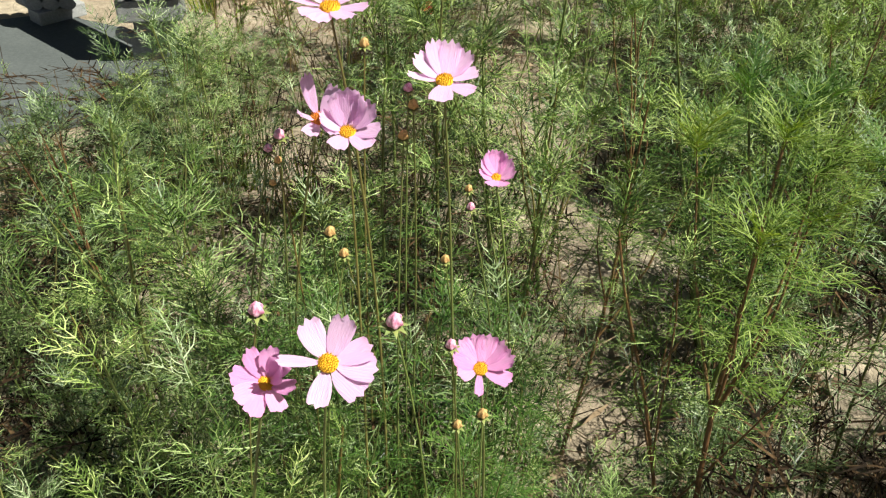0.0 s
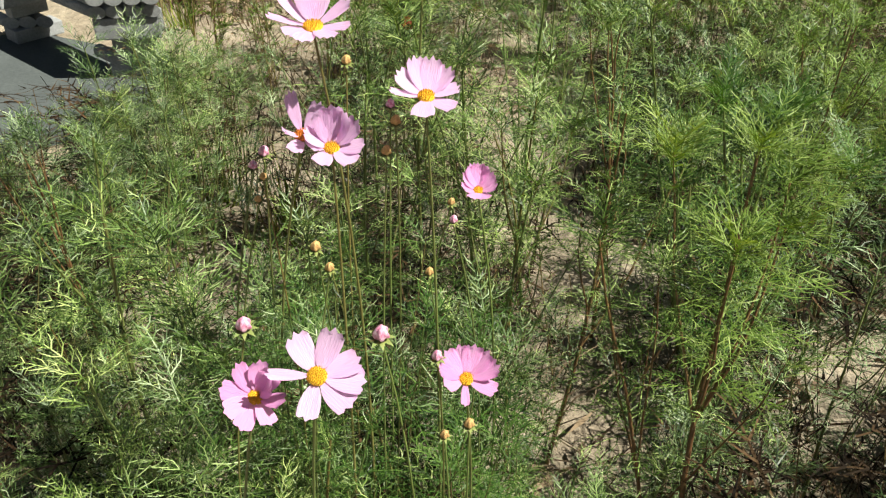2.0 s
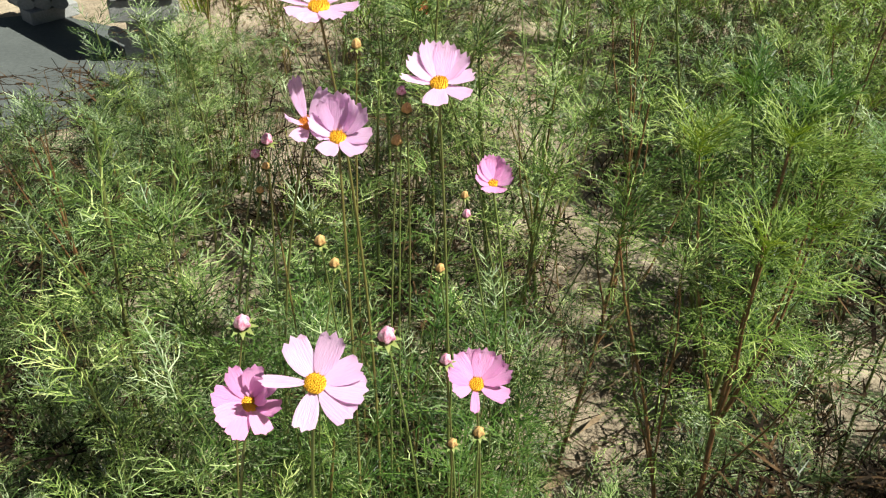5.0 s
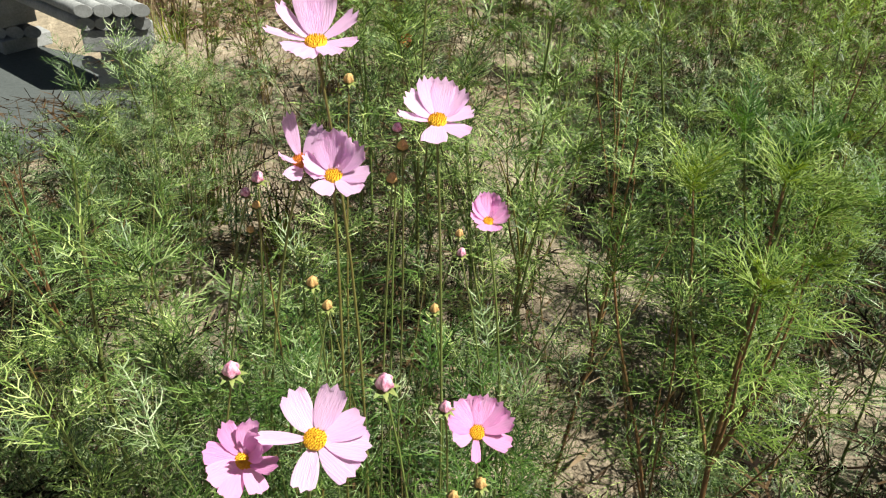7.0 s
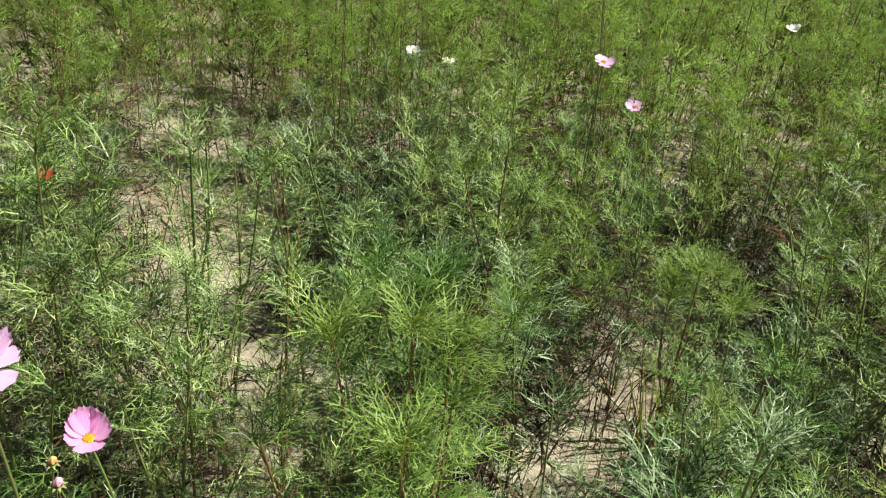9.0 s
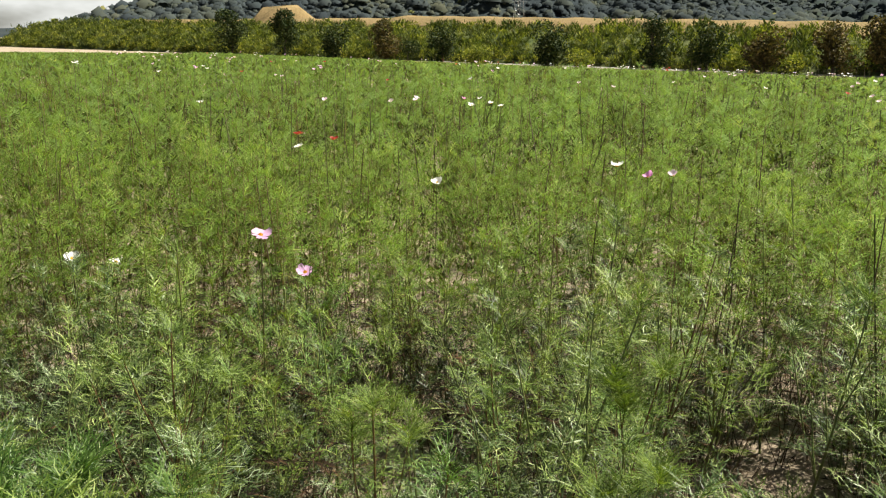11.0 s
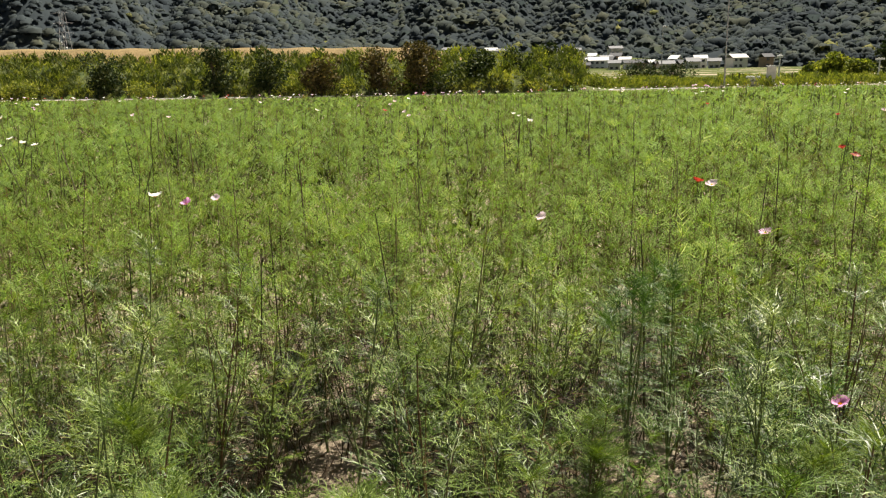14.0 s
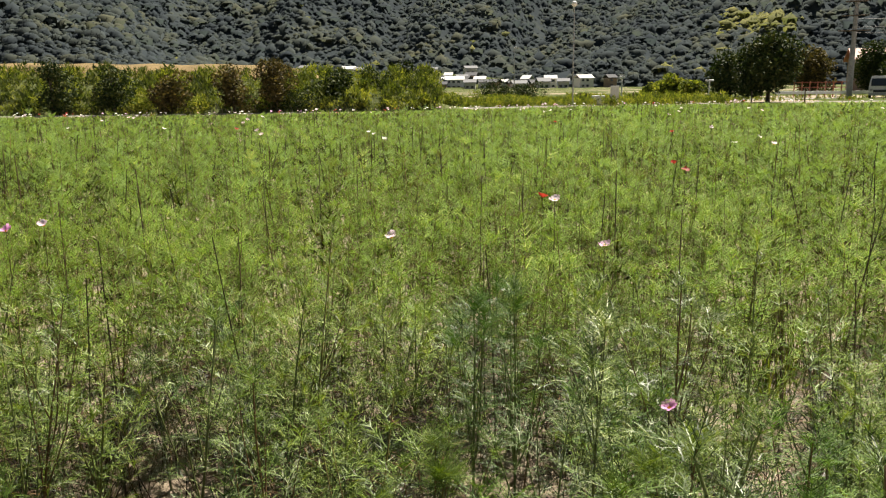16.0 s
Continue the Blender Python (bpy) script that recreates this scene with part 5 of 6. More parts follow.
def heap(x, y, r, h, seed, label):
    """A low heap of dead stalks and curled leaves."""
    g = np.random.default_rng(seed)
    pc = Pile()
    for b in range(60):
        a, q = g.uniform(0, 6.28), r * np.sqrt(g.uniform(0, 1))
        o = (np.cos(a) * q, np.sin(a) * q, g.uniform(0, h))
        b2 = g.uniform(0, 6.28)
        pc.add(*tube(bent_line(g, o, (np.cos(b2), np.sin(b2), g.uniform(-0.2, 0.5)), g.uniform(0.1, 0.3), 3, 0.2), np.linspace(0.004, 0.0015, 4), 4))
    for b in range(160):
        a, q = g.uniform(0, 6.28), r * np.sqrt(g.uniform(0, 1))
        o = np.array([np.cos(a) * q, np.sin(a) * q, h * g.uniform(0.1, 1) * (1.2 - q / r)])
        d, s = g.normal(0, 0.02, 3), g.normal(0, 0.012, 3)
        pc.add([o - d, o + s, o + d, o - s], [[0, 1, 2], [0, 2, 3]])
    v, f, _ = pc.arrays()
    ob = tagged(new("dead_plant_heap", mesh_from("dead_plant_heap", v, f, [DRY])), label, "plant heap", kind="stuff")
    ob.matrix_world = pose(x, y, 0.0)
    return ob


heap(-4.70, -0.40, 0.40, 0.10, 31, "low heap of dead brown stalks and stones on bare soil")
heap(-4.85, 0.0, 0.35, 0.14, 32, "low heap of withered grey-brown leaves on bare soil")
heap(-3.46, 2.33, 0.34, 0.22, 33, "dark heap of withered stalks among the plants")
heap(-2.9, 1.95, 0.22, 0.18, 34, "small dark heap of withered stalks among the plants")


def grass_clump(x, y, seed, h=0.5, r=0.14, k=60, material=DRY, label="tuft of tall yellowing grass beside the bench"):
    g = np.random.default_rng(seed)
    pc = Pile()
    for b in range(k):
        a = g.uniform(0, 6.28)
        o = np.array([np.cos(a), np.sin(a), 0]) * r * g.uniform(0, 1)
        d = np.array([np.cos(a) * g.uniform(0.0, 0.5), np.sin(a) * g.uniform(0.0, 0.5), 1.0])
        line = bent_line(g, o, d, h * g.uniform(0.6, 1.1), 3, 0.10)
        s = np.array([-np.sin(a), np.cos(a), 0]) * 0.004
        w = np.array([1, 0.9, 0.6, 0.1])[:, None]
        v = np.stack([line - s * w, line + s * w], 1).reshape(-1, 3)
        pc.add(v, [(2 * i, 2 * i + 1, 2 * i + 3) for i in range(3)] + [(2 * i, 2 * i + 3, 2 * i + 2) for i in range(3)])
    v, f, _ = pc.arrays()
    ob = tagged(new("grass_tuft", mesh_from("grass_tuft", v, f, [material])), label, "grass", "grass tufts")
    ob.matrix_world = pose(x, y, 0)
    return ob


for n, (x, y, h) in enumerate([(-4.72, -0.82, 0.34), (-4.62, -0.95, 0.32), (-4.98, -0.95, 0.36)]):
    grass_clump(x, y, 70 + n, h)
for n, (x, y, h) in enumerate([(-2.25, -0.22, 0.32), (-2.5, -0.45, 0.25), (-1.32, 1.58, 0.36), (-4.3, -0.75, 0.2), (-4.4, 0.45, 0.3), (-3.0, -0.85, 0.18), (-2.65, -1.2, 0.2), (1.95, 3.9, 0.5), (2.2, 4.2, 0.5)]):
    grass_clump(x, y, 90 + n, h, 0.10, 40, WEED, "tuft of fresh green grass on the soil")


# ---- concrete log seat on its pad ----
def log_mesh(length, r, flat=0.0, seed=0):
    """A cast-concrete log along +x: barked surface, clean end faces."""
    g = random.Random(seed)
    bm = bmesh.new()
    rings, sides = 14, 16
    rows = []
    for i in range(rings):
        x = 0.0 if i == 0 else length if i == rings - 1 else 0.006 + (length - 0.012) * (i - 1) / (rings - 3)
        row = []
        for j in range(sides):
            a = j / sides * 2 * math.pi
            q = r * (1 + 0.03 * noise.noise(Vector((x * 9, math.cos(a) * 2, math.sin(a) * 2 + seed))))
            if i in (0, rings - 1):
                q *= 0.95
            row.append(bm.verts.new((x, math.cos(a) * q, math.sin(a) * q)))
        rows.append(row)
    for i in range(rings - 1):
        for j in range(sides):
            bm.faces.new((rows[i][j], rows[i][(j + 1) % sides], rows[i + 1][(j + 1) % sides], rows[i + 1][j]))
    bm.faces.new(list(reversed(rows[0])))
    bm.faces.new(rows[-1])
    return bm


AXIS = Vector((-0.76, -0.65, 0.0))   # the way the logs run from their mitred near end
seat = thing("log_bench", pose(-3.56, -0.88, 0.03), "weathered grey concrete bench cast as stacked logs", "bench")


def lay(bm, x, y, z, cut):
    """Turn a log along the bench; cut: its near end is mitred to face +x."""
    ang = math.atan2(AXIS.y, AXIS.x)
    for v in bm.verts:
        p = Matrix.Rotation(ang, 3, 'Z') @ v.co
        if cut and v.co.x < 0.04:
            p -= AXIS * (p.x / AXIS.x)
        v.co = p + Vector((x, y, z))
    return bm


def bench_log(name, length, r, seed, x, y, z):
    ob = part(name, lay(log_mesh(length, r, seed=seed), x, y, z, True), CONCRETE, seat, smooth=True)
    for p in ob.data.polygons:
        p.use_smooth = len(p.vertices) == 4


for k in range(4):
    bench_log("log", 0.98, 0.028, k, 0.05, 0.124 - 0.0745 * k, 0.378)
for k in range(4):
    bench_log("log", 0.94, 0.028, 10 + k, 0.03, 0.118 - 0.0745 * k, 0.318)
for q, (x, y) in enumerate(((-0.070, 0.0), (-0.60, -0.58))):
    turn = pose(0, 0, 0, 0, 0, 0 if q == 0 else 40)
    part("leg_block", box_into(bmesh.new(), (0.14, 0.27, 0.095), (x + 0.02, y, 0.240), turn, 0.008), CONCRETE, seat, "flat pale concrete block under the seat")
    part("leg_neck", box_into(bmesh.new(), (0.07, 0.18, 0.075), (x - 0.01, y, 0.160), turn, 0.006), CONCRETE, seat)
    for k in range(3):
        bench_log("leg_log", 0.15, 0.030, 20 + 3 * q + k, x + 0.03, y - 0.078 + 0.078 * k, 0.090)
    part("leg_foot", box_into(bmesh.new(), (0.12, 0.24, 0.066), (x - 0.04, y, 0.030), turn, 0.006), CONCRETE, seat)
bm = bmesh.new()
rim = [(-2.70, -1.80), (-3.27, -0.87), (-3.80, -0.74), (-4.28, -1.50), (-4.05, -2.25)]
low = [bm.verts.new((x, y, -0.08)) for x, y in rim]
face = bm.faces.new(low)
up = bmesh.ops.extrude_face_region(bm, geom=[face])
bmesh.ops.translate(bm, verts=[v for v in up["geom"] if isinstance(v, bmesh.types.BMVert)], vec=(0, 0, 0.11))
bmesh.ops.recalc_face_normals(bm, faces=bm.faces)
bmesh.ops.bevel(bm, geom=[e for e in bm.edges if e.verts[0].co.z > 0 and e.verts[1].co.z > 0], offset=0.012, segments=2, affect='EDGES')
pad = part("bench_pad", bm, PAD, None)
tagged(pad, "smooth grey concrete pad under the log bench", "concrete pad", kind="structure")


# ---- trees ----
def leaf_cloud(seed, blobs, per, leaf, squash=1.0):
    """Many small loose leaves gathered into uneven clumps."""
    g = np.random.default_rng(seed)
    C, R = np.array([b[:3] for b in blobs]), np.array([b[3] for b in blobs])
    n = [int(per * r * r) for r in R]
    P = []
    for c, r, k in zip(C, R, n):
        d = g.normal(0, 1, (k, 3))
        d /= np.linalg.norm(d, axis=1)[:, None]
        P.append(c + d * r * g.uniform(0.45, 1.08, (k, 1)) ** 0.6 * [1, 1, squash])
    P = np.concatenate(P)
    k = len(P)
    a = g.normal(0, 1, (k, 3))
    a *= leaf * g.uniform(0.6, 1.3, (k, 1)) / np.linalg.norm(a, axis=1)[:, None]
    b = np.cross(a, g.normal(0, 1, (k, 3)))
    b *= leaf * g.uniform(0.35, 0.7, (k, 1)) / np.linalg.norm(b, axis=1)[:, None]
    v = np.stack([P - a, P + b, P + a, P - b], 1).reshape(-1, 3)
    i = np.arange(k)[:, None] * 4
    f = np.concatenate([i + [0, 1, 2], i + [0, 2, 3]])
    return v, f


def tree(name, x, y, z, height, width, seed, leafmat, label, trunk=0.12, clear=0.12, per=110, leaf=0.13, group="", blobs=14):
    g = random.Random(seed)
    ob = thing(name, pose(x, y, z, 0, 0, g.uniform(0, 360)), label, "tree" if height > 2.0 else "bush", group)
    pile = Pile()
    top = height * (clear + 0.45)
    pile.add(*tube(bent_line(np.random.default_rng(seed), (0, 0, -0.1), (0, 0, 1), top, 5, 0.05), np.linspace(trunk, trunk * 0.4, 6), 8))
    B = []
    for i in range(blobs):
        a, q = g.uniform(0, 6.283), g.uniform(0.05, 0.95)
        u = clear + (1 - clear) * g.uniform(0.08, 0.92)
        prof = math.sin(math.pi * min(1, max(0.08, (u - clear) / (1 - clear) * 0.85 + 0.12))) ** 0.6
        rad = width / 2 * prof * q * 0.75
        c = (math.cos(a) * rad, math.sin(a) * rad, height * u * 0.93)
        B.append((*c, width * g.uniform(0.15, 0.25)))
        s = np.array((0, 0, min(c[2] * 0.7, top * 0.9)))
        pile.add(*tube(curve_points(s, (c[0] * 0.4, c[1] * 0.4, c[2] * 0.85), c, 4), np.linspace(trunk * 0.35, trunk * 0.1, 4), 5))
    v, f, _ = pile.arrays()
    child("trunk", mesh_from("trunk", v, f, [BARK], smooth=True), ob)
    v, f = leaf_cloud(seed, B, per, leaf)
    child("crown", mesh_from("crown", v, f, [leafmat]), ob)
    return ob


def polar(az, r):
    return -math.sin(math.radians(az)) * r, math.cos(math.radians(az)) * r


# row of young trees on the bank: bearing, distance, height, width
ROW = [(52.5, 78, 4.2, 3.0), (49.0, 73, 4.0, 3.0), (45.7, 70, 3.5, 2.8), (42.1, 67, 3.2, 2.7), (38.1, 63, 2.7, 2.6), (30.8, 57.5, 2.85, 2.9),
       (23.8, 54.5, 3.2, 2.6), (20.1, 53, 2.8, 2.4), (16.5, 52, 2.9, 2.7), (12.4, 51.5, 2.85, 2.4), (9.5, 51.5, 3.25, 2.7), (5.6, 53.5, 2.75, 2.5), (2.5, 55, 2.75, 2.4)]
for n, (a, r, h, w) in enumerate(ROW):
    x, y = polar(a, r)
    tree("young_tree", x, y + 0.6, 0.1, h, w * 1.25, 40 + n, RUSTLEAF if n in (3, 8, 9, 10) else DARKLEAF, "dark bushy young tree on the weedy bank", 0.09, 0.08, 420, 0.11, "row of young trees on the bank", 13)
x, y = polar(0.4, 66)
tree("dark_conifer", x, y, 0, 3.6, 2.6, 71, DARKLEAF, "dense dark evergreen shrub at the end of the bank", 0.1, 0.06, 420, 0.13, "", 16)
x, y = polar(-23.9, 66)
tree("shade_tree", x, y, 0, 4.6, 5.9, 72, DARKLEAF, "broad dark green shade tree with a short trunk", 0.17, 0.28, 330, 0.15, "", 26)
for n, (a, r, h, w, mt) in enumerate([(-21.3, 82, 4.3, 4.4, DARKLEAF), (-22.6, 84, 3.6, 3.4, DARKLEAF), (-26.4, 110, 5.4, 6.0, RUSTLEAF), (-29.8, 112, 6.6, 7.0, DARKLEAF), (-31.5, 105, 5.4, 6, DARKLEAF), (-17.7, 95, 2.2, 4.4, WEED), (-19.2, 90, 1.7, 3.4, WEED), (-16.6, 100, 1.5, 3.4, WEED)]):
    x, y = polar(a, r)
    tree("roadside_tree", x, y, 0, h, w, 80 + n, mt, "leafy green tree beside the far road", 0.14, 0.06, 200, 0.18, "trees by the road", 18)


# weeds on the bank
def weed_cover(name, k, xr, prof, hmin, hmax, material, label, seed):
    g = np.random.default_rng(seed)
    x = g.uniform(*xr, k)
    t = g.uniform(0, 1, k)
    y = np.interp(t, np.linspace(0, 1, len(prof)), [p[0] for p in prof])
    z = np.interp(t, np.linspace(0, 1, len(prof)), [p[1] for p in prof]) * np.interp(x, [-116, 2], [1.4, 1.0])
    size = g.uniform(hmin, hmax, k) * (0.7 + 0.5 * np.sin(x * 0.9 + 2 * np.sin(x * 0.31)) ** 2)
    pile = Pile()
    for s in range(4):
        gg = np.random.default_rng(seed + s)
        pc = Pile()
        for b in range(40):
            a = gg.uniform(0, 6.28)
            o = np.array([gg.normal(0, 0.22), gg.normal(0, 0.22), gg.uniform(0, 0.75)])
            d = np.array([np.cos(a) * gg.uniform(0.1, 0.6), np.sin(a) * gg.uniform(0.1, 0.6), gg.uniform(0.25, 0.7)])
            sd = np.cross(d, gg.normal(0, 1, 3))
            d *= 0.55
            sd *= gg.uniform(0.035, 0.075) / np.linalg.norm(sd)
            pc.add([o - sd, o + sd, o + d], [[0, 1, 2]])
        v, f, _ = pc.arrays()
        sel = np.arange(k) % 4 == s
        pile.spread(v, f, poses(np.stack([x, y + 0.25 * np.sin(x * 0.6), z], -1)[sel], g.uniform(0, 6.28, sel.sum()), size[sel]))
    return tagged(new(name, pile.mesh(name, [material])), label, "weeds", kind="stuff")


weed_cover("bank_weeds_dark", 1300, (-116, 2), [(51.5, 0.0), (52.2, 0.5), (53.4, 1.0), (55.0, 1.5), (57.5, 2.0), (59.4, 2.3)], 0.5, 1.15, DEEPWEED, "dark rank weeds growing through the bank's cover", 915)
weed_cover("bank_weeds_cover", 4400, (-116, 2), [(51.3, 0.0), (52.0, 0.45), (53.2, 0.95), (55.0, 1.5), (57.5, 1.95), (59.6, 2.35)], 0.35, 0.85, WEED, "tall mixed green weeds covering the bank", 900)
weed_cover("verge_weeds", 900, (3, 24), [(57.5, 0.0), (60, 0.1), (64, 0.15), (72, 0.2)], 0.3, 0.75, WEED, "low scrubby weeds on the verge", 930)
weed_cover("verge_grass", 1500, (14, 75), [(63, 0.0), (68, 0.0), (78, 0.0), (95, 0.0)], 0.12, 0.36, WEED, "yellow-green rough grass beside the road", 940)


# low yellow-green bushes between the young trees and where the bank runs out
for n, (a, r, h, w) in enumerate([(51, 75, 1.5, 3.2), (44, 68, 1.2, 3.0), (40.2, 65, 1.5, 2.8), (35.5, 60.5, 1.0, 3.2), (28.2, 56, 1.0, 2.6), (18.3, 52.2, 0.95, 2.2), (14.6, 51.6, 1.05, 2.4), (8.0, 52, 1.5, 2.8), (4.0, 54.3, 1.6, 3.0), (1.2, 56.5, 1.5, 3.0), (-0.6, 58, 1.1, 3.2), (-2.4, 60, 0.9, 3.4), (-4.6, 66, 0.9, 2.6), (-6.2, 70, 1.5, 4.6), (-7.9, 74, 1.4, 4.2)]):
    x, y = polar(a, r)
    tree("low_bush", x, y, 0.0, h, w, 130 + n, DARKLEAF if n in (2, 7, 13, 14) else WEED, "low leafy bush among the weeds of the bank", 0.05, 0.04, 420, 0.085, "low bushes on the bank", 9)


# ---- village ----
def house(x, y, z, w, d, h, turn, roof, wall, seed):
    ob = thing("house", pose(x, y, z, 0, 0, turn), "small pale village house with a tiled gable roof", "house", "houses of the village")
    part("wall", box_into(bmesh.new(), (w, d, h), (0, 0, h / 2 - 0.5)), wall, ob)
    bm = bmesh.new()
    e, ph = 0.5, h - 0.5
    rise = d * 0.26
    pts = [(-w / 2 - e, -d / 2 - e, ph), (w / 2 + e, -d / 2 - e, ph), (w / 2 + e, d / 2 + e, ph), (-w / 2 - e, d / 2 + e, ph), (-w / 2 - e, 0, ph + rise), (w / 2 + e, 0, ph + rise)]
    low = [bm.verts.new((p[0], p[1], p[2] - 0.12)) for p in pts]
    top = [bm.verts.new((p[0], p[1], p[2] + 0.12)) for p in pts]
    for q in (top, low):
        bm.faces.new((q[0], q[1], q[5], q[4])), bm.faces.new((q[3], q[4], q[5], q[2]))
    for a, b in ((0, 1), (1, 5), (5, 2), (2, 3), (3, 4), (4, 0)):
        bm.faces.new((low[a], low[b], top[b], top[a]))
    bmesh.ops.recalc_face_normals(bm, faces=bm.faces)
    part("roof", bm, roof, ob)
    for k in range(int(w // 2.4)):
        for lv in range(max(1, int(h // 2.6))):
            win = part("window", box_into(bmesh.new(), (1.3, 0.12, 1.1), (-w / 2 + 1.4 + 2.4 * k, -d / 2 - 0.03, 1.2 + 2.6 * lv)), GLASSY, ob)
    return ob


VILLAGE = [(7.6, 1.05, 9), (6.8, 0.9, 7), (4.6, 1.25, 9), (3.9, 0.9, 7), (-0.2, 1.0, 8), (-0.3, 0.45, 9), (-1.3, 0.85, 8), (-2.0, 0.5, 9), (-2.9, 0.35, 11), (-3.9, 1.1, 9), (-4.0, 0.7, 10),
           (-4.6, 0.35, 9), (-0.6, 0.0, 9), (-1.7, -0.05, 10), (-2.8, -0.1, 11), (-3.9, -0.1, 9), (-5.0, -0.15, 10), (-6.2, -0.15, 9), (-7.3, -0.2, 11), (-8.4, -0.15, 9), (-9.5, -0.2, 10), (-10.4, -0.2, 9), (-13.6, 0.0, 7), (-11.8, -0.2, 9), (-1.0, 0.35, 7), (-1.6, 0.15, 8), (-2.4, 0.75, 7), (-3.3, 0.55, 8), (-3.5, 0.15, 7), (-2.3, 0.1, 8), (-0.9, 0.7, 7), (-6.8, -0.1, 7), (-7.9, -0.1, 6), (-9.0, -0.1, 7), (-5.6, -0.05, 7)]
for n, (a, e, w) in enumerate(VILLAGE):
    r = 385 + 45 * max(0, e) + (n % 3) * 6
    x, y = polar(a, r)
    z = 1.53 + r * math.tan(math.radians(e)) - 2.6
    z = max(z, -0.3)
    house(x, y, z, w * 0.70 * rnd.uniform(0.7, 1.15), rnd.uniform(4.8, 7.0), rnd.choice([3.0, 3.8, 5.2]), rnd.uniform(-35, 35), ROOFS[n % 3], WALLS[(n * 2) % 3 if n % 4 else 1], n)
mound_v, mound_f = ring_grid(np.concatenate([[0.5], np.linspace(10, 130, 12)]), 40, lambda x, y: 10.0 * np.exp(-((x / 70.0) ** 2 + (y / 50.0) ** 2)) - 1.0)
mound = tagged(new("village_slope", mesh_from("village_slope", mound_v + np.array([0.0, 455.0, 0.0]), mound_f, [MEADOW], smooth=True)), "grassy slope under the village houses", "slope", kind="structure")


# ---- poles, signs and road ----
def pole_thing(name, az, r, height, r0, label, category, material=GREY):
    x, y = polar(az, r)
    ob = thing(name, pose(x, y, 0, 0, 0, az), label, category)
    child("post", stalk_mesh([(0, 0, -0.3), (0, 0, height * 0.5), (0, 0, height)], r0, r0 * 0.6, material, 8, "post"), ob)
    return ob


p1 = pole_thing("light_mast", -11.2, 60, 7.05, 0.06, "tall thin grey mast with a white globe lamp", "street lamp")
bm = bmesh.new()
bmesh.ops.create_uvsphere(bm, u_segments=16, v_segments=10, radius=0.2, matrix=Matrix.Translation((0, 0, 7.15)))
part("globe", bm, WHITE, p1, "white globe", True)
p2 = pole_thing("light_mast", -7.1, 78, 5.0, 0.06, "thin grey lamp mast on the grass", "street lamp")
part("lamp_head", box_into(bmesh.new(), (0.5, 0.18, 0.12), (0.2, 0, 5.0), None, 0.03), GREY, p2)
p3 = pole_thing("sign_post", -20.2, 80, 1.75, 0.09, "short white post with a flat cap", "post", WHITE)
part("cap", box_into(bmesh.new(), (0.75, 0.2, 0.16), (0, 0, 1.75), None, 0.03), WHITE, p3)
p4 = pole_thing("sign_post", -14.5, 66, 2.05, 0.07, "white post with a small top plate", "post", WHITE)
part("cap", box_into(bmesh.new(), (0.42, 0.12, 0.18), (0, 0, 2.05), None, 0.03), WHITE, p4)
for az_, w_, z0_, z1_, nm in ((-12.95, 0.95, 0.0, 0.72, "meter_cabinet"), (-14.05, 0.62, 0.0, 1.40, "meter_cabinet")):
    x, y = polar(az_, 61)
    ob = thing(nm, pose(x, y, 0, 0, 0, az_), "white-painted metal cabinet standing on the grass", "cabinet", "cabinets by the road")
    part("body", box_into(bmesh.new(), (w_, 0.4, z1_), (0, 0, z1_ / 2), None, 0.02), WHITE, ob)
    part("door", box_into(bmesh.new(), (w_ * 0.86, 0.03, z1_ * 0.86), (0, -0.212, z1_ * 0.52), None, 0.008), WHITE, ob)
    part("plinth", box_into(bmesh.new(), (w_ * 1.08, 0.46, 0.09), (0, 0, 0.04), None, 0.01), CONCRETE, ob)
for az_ in (-12.1, -11.7, -15.3, -15.8, -26.1, -22.9):
    x, y = polar(az_, 64)
    ob = thing("stake", pose(x, y, 0), "short dark timber stake in the grass", "post", "stakes along the road")
    child("post", stalk_mesh([(0, 0, -0.1), (0, 0, 0.9)], 0.05, 0.045, BARK, 6, "post"), ob)
for az_, r_, h_ in ((1.6, 60, 1.3), (-2.2, 62, 1.1)):
    pole_thing("marker_post", az_, r_, h_, 0.04, "thin grey marker post among the weeds", "post", BARK)

# concrete power pole with crossarms and wires
x, y = polar(-28.6, 82)
pyl = thing("power_pole", pose(x, y, 0, 0, 0, -28.6), "tall concrete power pole with steel crossarms", "power pole")
child("post", stalk_mesh([(0, 0, -0.3), (0, 0, 4), (0.02, 0, 9.6)], 0.30, 0.16, CONCRETE, 10, "post"), pyl)
for zc, wd in ((5.9, 2.6), (7.2, 2.2), (8.4, 1.8)):
    part("crossarm", box_into(bmesh.new(), (wd, 0.10, 0.10), (0, -0.22, zc), None, 0.02), BARK, pyl)
for k, zc in enumerate((6.9, 6.2, 5.7)):
    pts = [(s * 30.0, -0.1 + s * s * 0.2, zc - 1.0 * s + 0.5 * s * s) for s in np.linspace(0, 1, 8)]
    child("wire", stalk_mesh(pts, 0.022, 0.022, DARK, 4, "wire"), pyl)

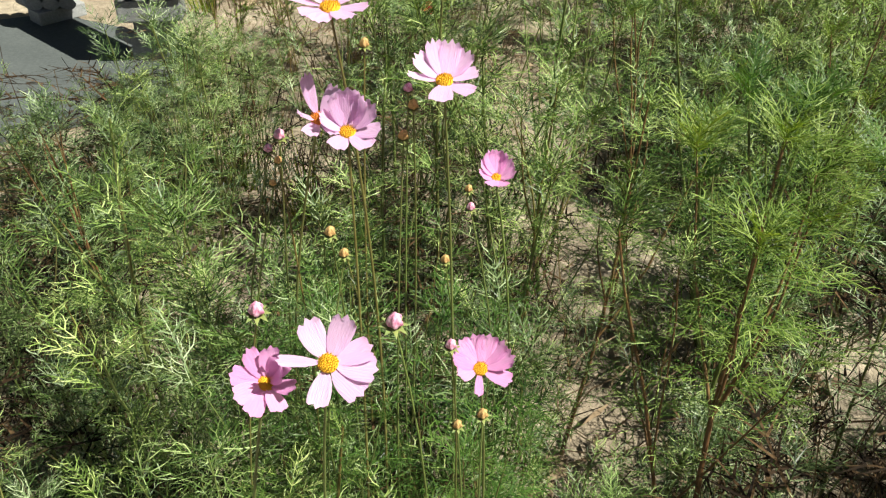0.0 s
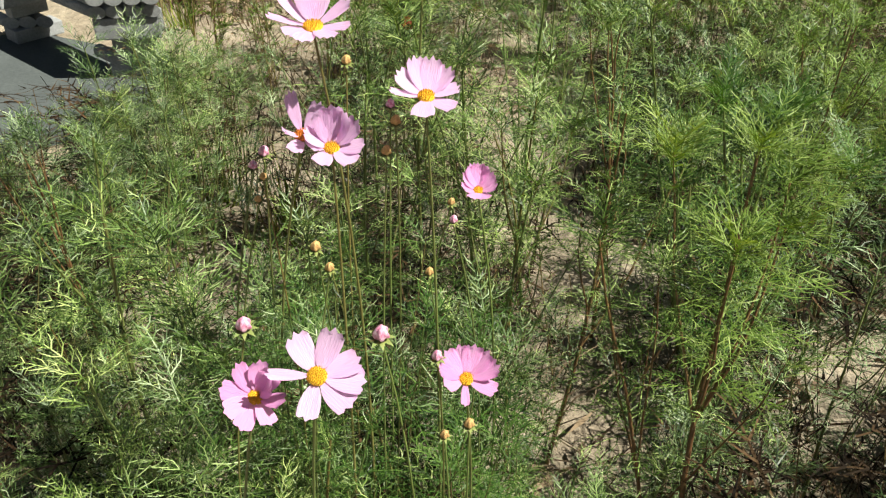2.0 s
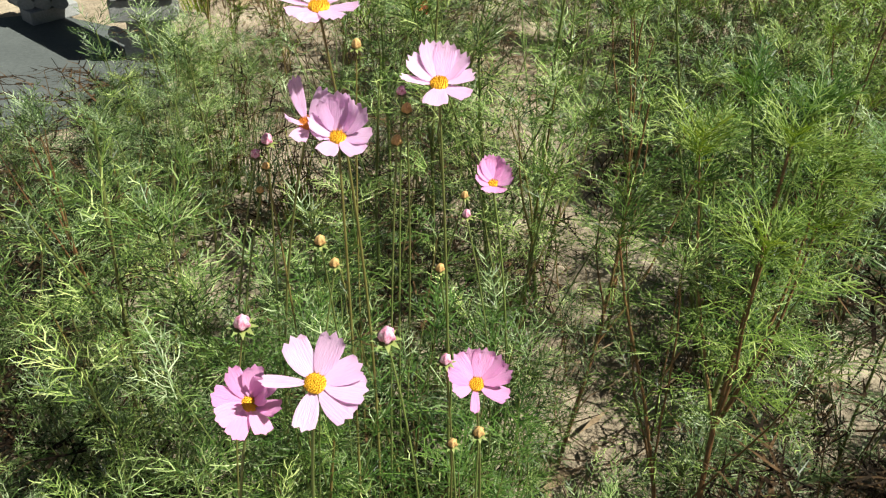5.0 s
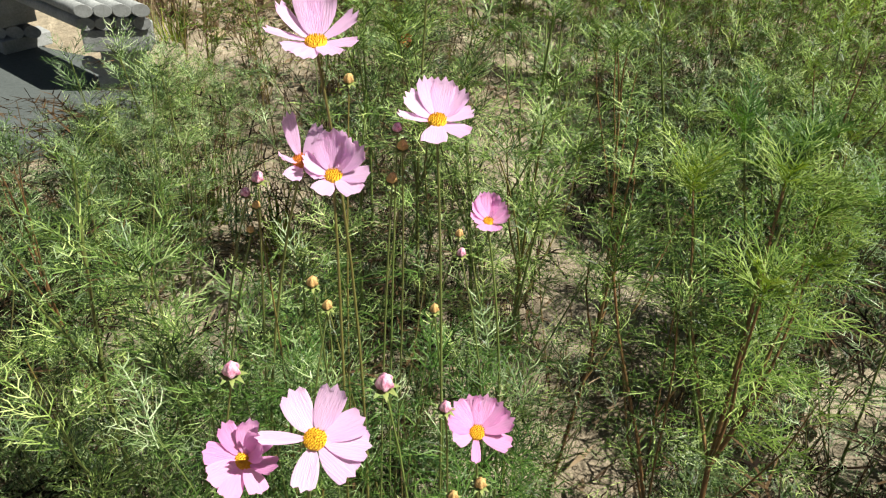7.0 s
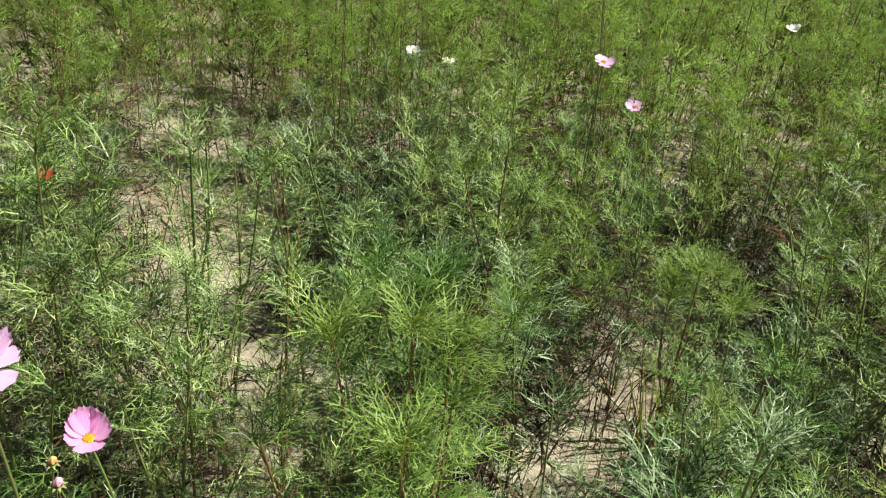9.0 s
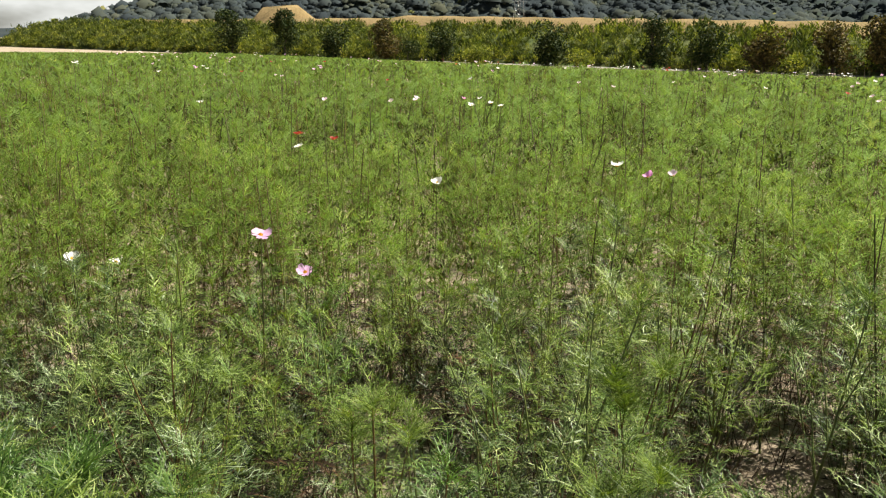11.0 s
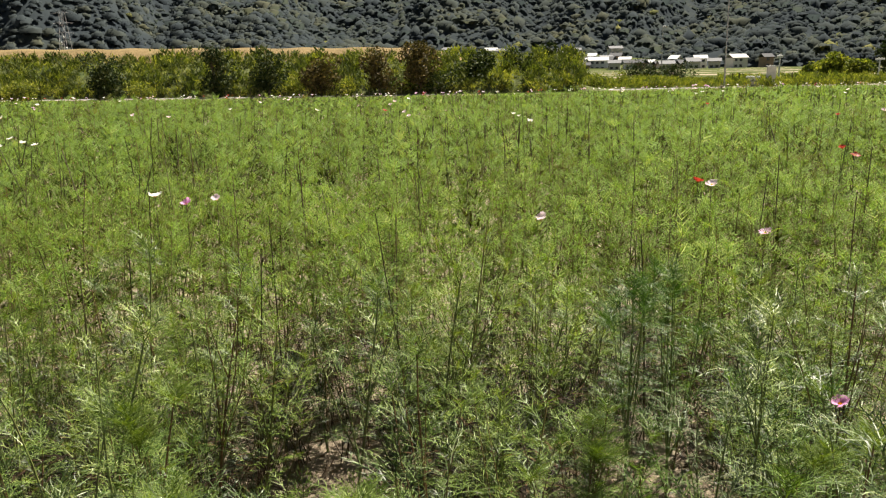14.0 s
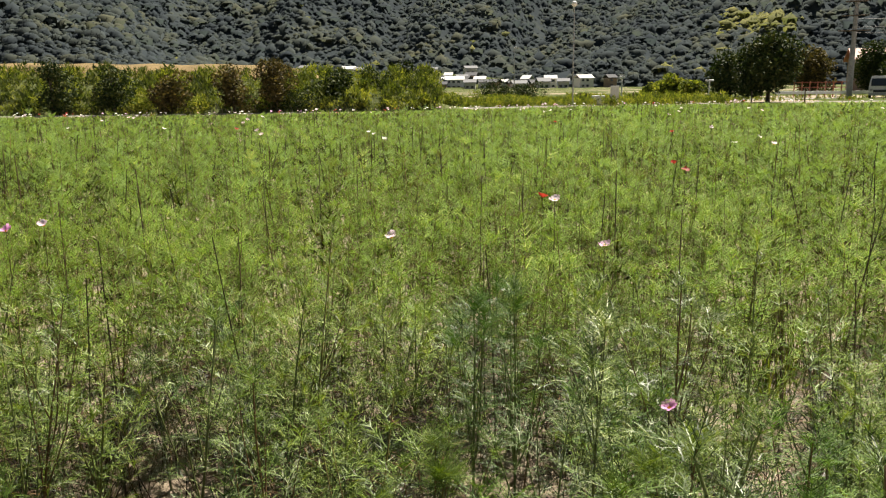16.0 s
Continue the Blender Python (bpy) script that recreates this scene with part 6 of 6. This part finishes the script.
# lattice tower on the far slope
x, y = polar(32.6, 330)
tow = thing("lattice_tower", pose(x, y, 0), "grey steel lattice transmission tower before the wooded hill", "power tower")
for sx in (-1, 1):
    for sy in (-1, 1):
        child("leg", stalk_mesh([(sx * 2.4, sy * 2.4, -1), (sx * 0.6, sy * 0.6, 25)], 0.12, 0.08, GREY, 5, "leg"), tow)
for k in range(7):
    z0, z1 = 2 + 3.2 * k, 5.2 + 3.2 * k
    w0, w1 = 2.4 - 1.8 * (z0 + 1) / 26, 2.4 - 1.8 * (z1 + 1) / 26
    child("brace", stalk_mesh([(-w0, -w0, z0), (w1, -w1, z1)], 0.05, 0.05, GREY, 4, "brace"), tow)
    child("brace", stalk_mesh([(w0, -w0, z0), (-w1, -w1, z1)], 0.05, 0.05, GREY, 4, "brace"), tow)
for z0 in (17, 20.5, 24):
    child("crossarm", stalk_mesh([(-4, 0, z0), (0, 0, z0 + 0.5), (4, 0, z0)], 0.07, 0.07, GREY, 4, "crossarm"), tow)

# guard rail and fence by the road
x0, y0 = polar(-24.3, 82)
x1, y1 = polar(-31.0, 82)
rail = thing("guard_rail", pose(x0, y0, 0, 0, 0, math.degrees(math.atan2(y1 - y0, x1 - x0))), "white steel guard rail along the road", "guard rail")
ln = math.hypot(x1 - x0, y1 - y0)
part("beam", box_into(bmesh.new(), (ln, 0.06, 0.26), (ln / 2, 0, 0.55), None, 0.02), WHITE, rail)
for k in range(6):
    child("post", stalk_mesh([(ln * (k + 0.2) / 6, 0.1, -0.2), (ln * (k + 0.2) / 6, 0.1, 0.7)], 0.06, 0.06, WHITE, 6, "post"), rail)
x0, y0 = polar(-25.4, 90)
x1, y1 = polar(-28.6, 90)
fence = thing("fence", pose(x0, y0, 0, 0, 0, math.degrees(math.atan2(y1 - y0, x1 - x0))), "dark rusty red post-and-rail fence behind the road", "fence")
ln = math.hypot(x1 - x0, y1 - y0)
for k in range(8):
    child("post", stalk_mesh([(ln * k / 7, 0, -0.2), (ln * k / 7, 0, 1.55)], 0.06, 0.06, RUST, 5, "post"), fence)
for zc in (0.95, 1.45):
    part("rail", box_into(bmesh.new(), (ln, 0.06, 0.08), (ln / 2, 0.07, zc)), RUST, fence)
strip("road_far", [(16, 70), (30, 73), (45, 71), (60, 66), (80, 58)], 5.0, 0.05, PALE, "pale road beside the field", "road")

# roofed shed far behind the trees
x, y = polar(-30.6, 125)
shed = thing("shed", pose(x, y, 0, 0, 0, -20), "brown shed with an orange-red roof behind the trees", "shed")
part("wall", box_into(bmesh.new(), (9, 6, 4.6), (0, 0, 2.3)), WALLS[2], shed)
part("roof", box_into(bmesh.new(), (10, 4.0, 0.25), (0, -1.9, 5.0), pose(0, 0, 0, 22)), RUST, shed)
part("roof", box_into(bmesh.new(), (10, 4.0, 0.25), (0, 1.9, 5.0), pose(0, 0, 0, -22)), RUST, shed)

# van, parked by the road
x, y = polar(-30.3, 80)
van = thing("van", pose(x, y, 0.05, 0, 0, -30.3), "small white delivery van parked beside the road", "van")
bm = bmesh.new()
prof = [(-0.84, 0.28), (-0.86, 0.95), (-0.74, 1.78), (-0.60, 1.90), (0.60, 1.90), (0.74, 1.78), (0.86, 0.95), (0.84, 0.28)]
a = [bm.verts.new((px_, -1.65 if pz < 1.0 else -1.35, pz)) for px_, pz in prof]
b = [bm.verts.new((px_, 1.75, pz)) for px_, pz in prof]
bm.faces.new(a), bm.faces.new(list(reversed(b)))
for k in range(8):
    bm.faces.new((a[k], b[k], b[(k + 1) % 8], a[(k + 1) % 8]))
bmesh.ops.recalc_face_normals(bm, faces=bm.faces)
bmesh.ops.bevel(bm, geom=list(bm.edges), offset=0.05, segments=2, affect='EDGES')
part("body", bm, WHITE, van)
part("windscreen", box_into(bmesh.new(), (1.38, 0.05, 0.66), (0, -1.52, 1.36), pose(0, 0, 0, -20), 0.01), GLASSY, van)
part("grille", box_into(bmesh.new(), (1.0, 0.05, 0.22), (0, -1.68, 0.62), None, 0.01), DARK, van)
part("bumper", box_into(bmesh.new(), (1.66, 0.12, 0.2), (0, -1.70, 0.36), None, 0.03), GREY, van)
for sx in (-1, 1):
    part("headlight", box_into(bmesh.new(), (0.22, 0.05, 0.18), (sx * 0.66, -1.68, 0.72), None, 0.02), GREY, van)
    part("side_window", box_into(bmesh.new(), (0.03, 1.9, 0.5), (sx * 0.80, 0.1, 1.42), pose(0, 0, 0, 0, sx * -8), 0.005), GLASSY, van)
    for sy in (-1.05, 1.15):
        bm = bmesh.new()
        bmesh.ops.create_cone(bm, cap_ends=True, segments=20, radius1=0.29, radius2=0.29, depth=0.18, matrix=pose(sx * 0.74, sy, 0.27, 0, 90))
        w = part("wheel", bm, DARK, van)
        bm = bmesh.new()
        bmesh.ops.create_cone(bm, cap_ends=True, segments=16, radius1=0.17, radius2=0.15, depth=0.2, matrix=pose(sx * 0.745, sy, 0.27, 0, 90))
        part("rim", bm, GREY, w)
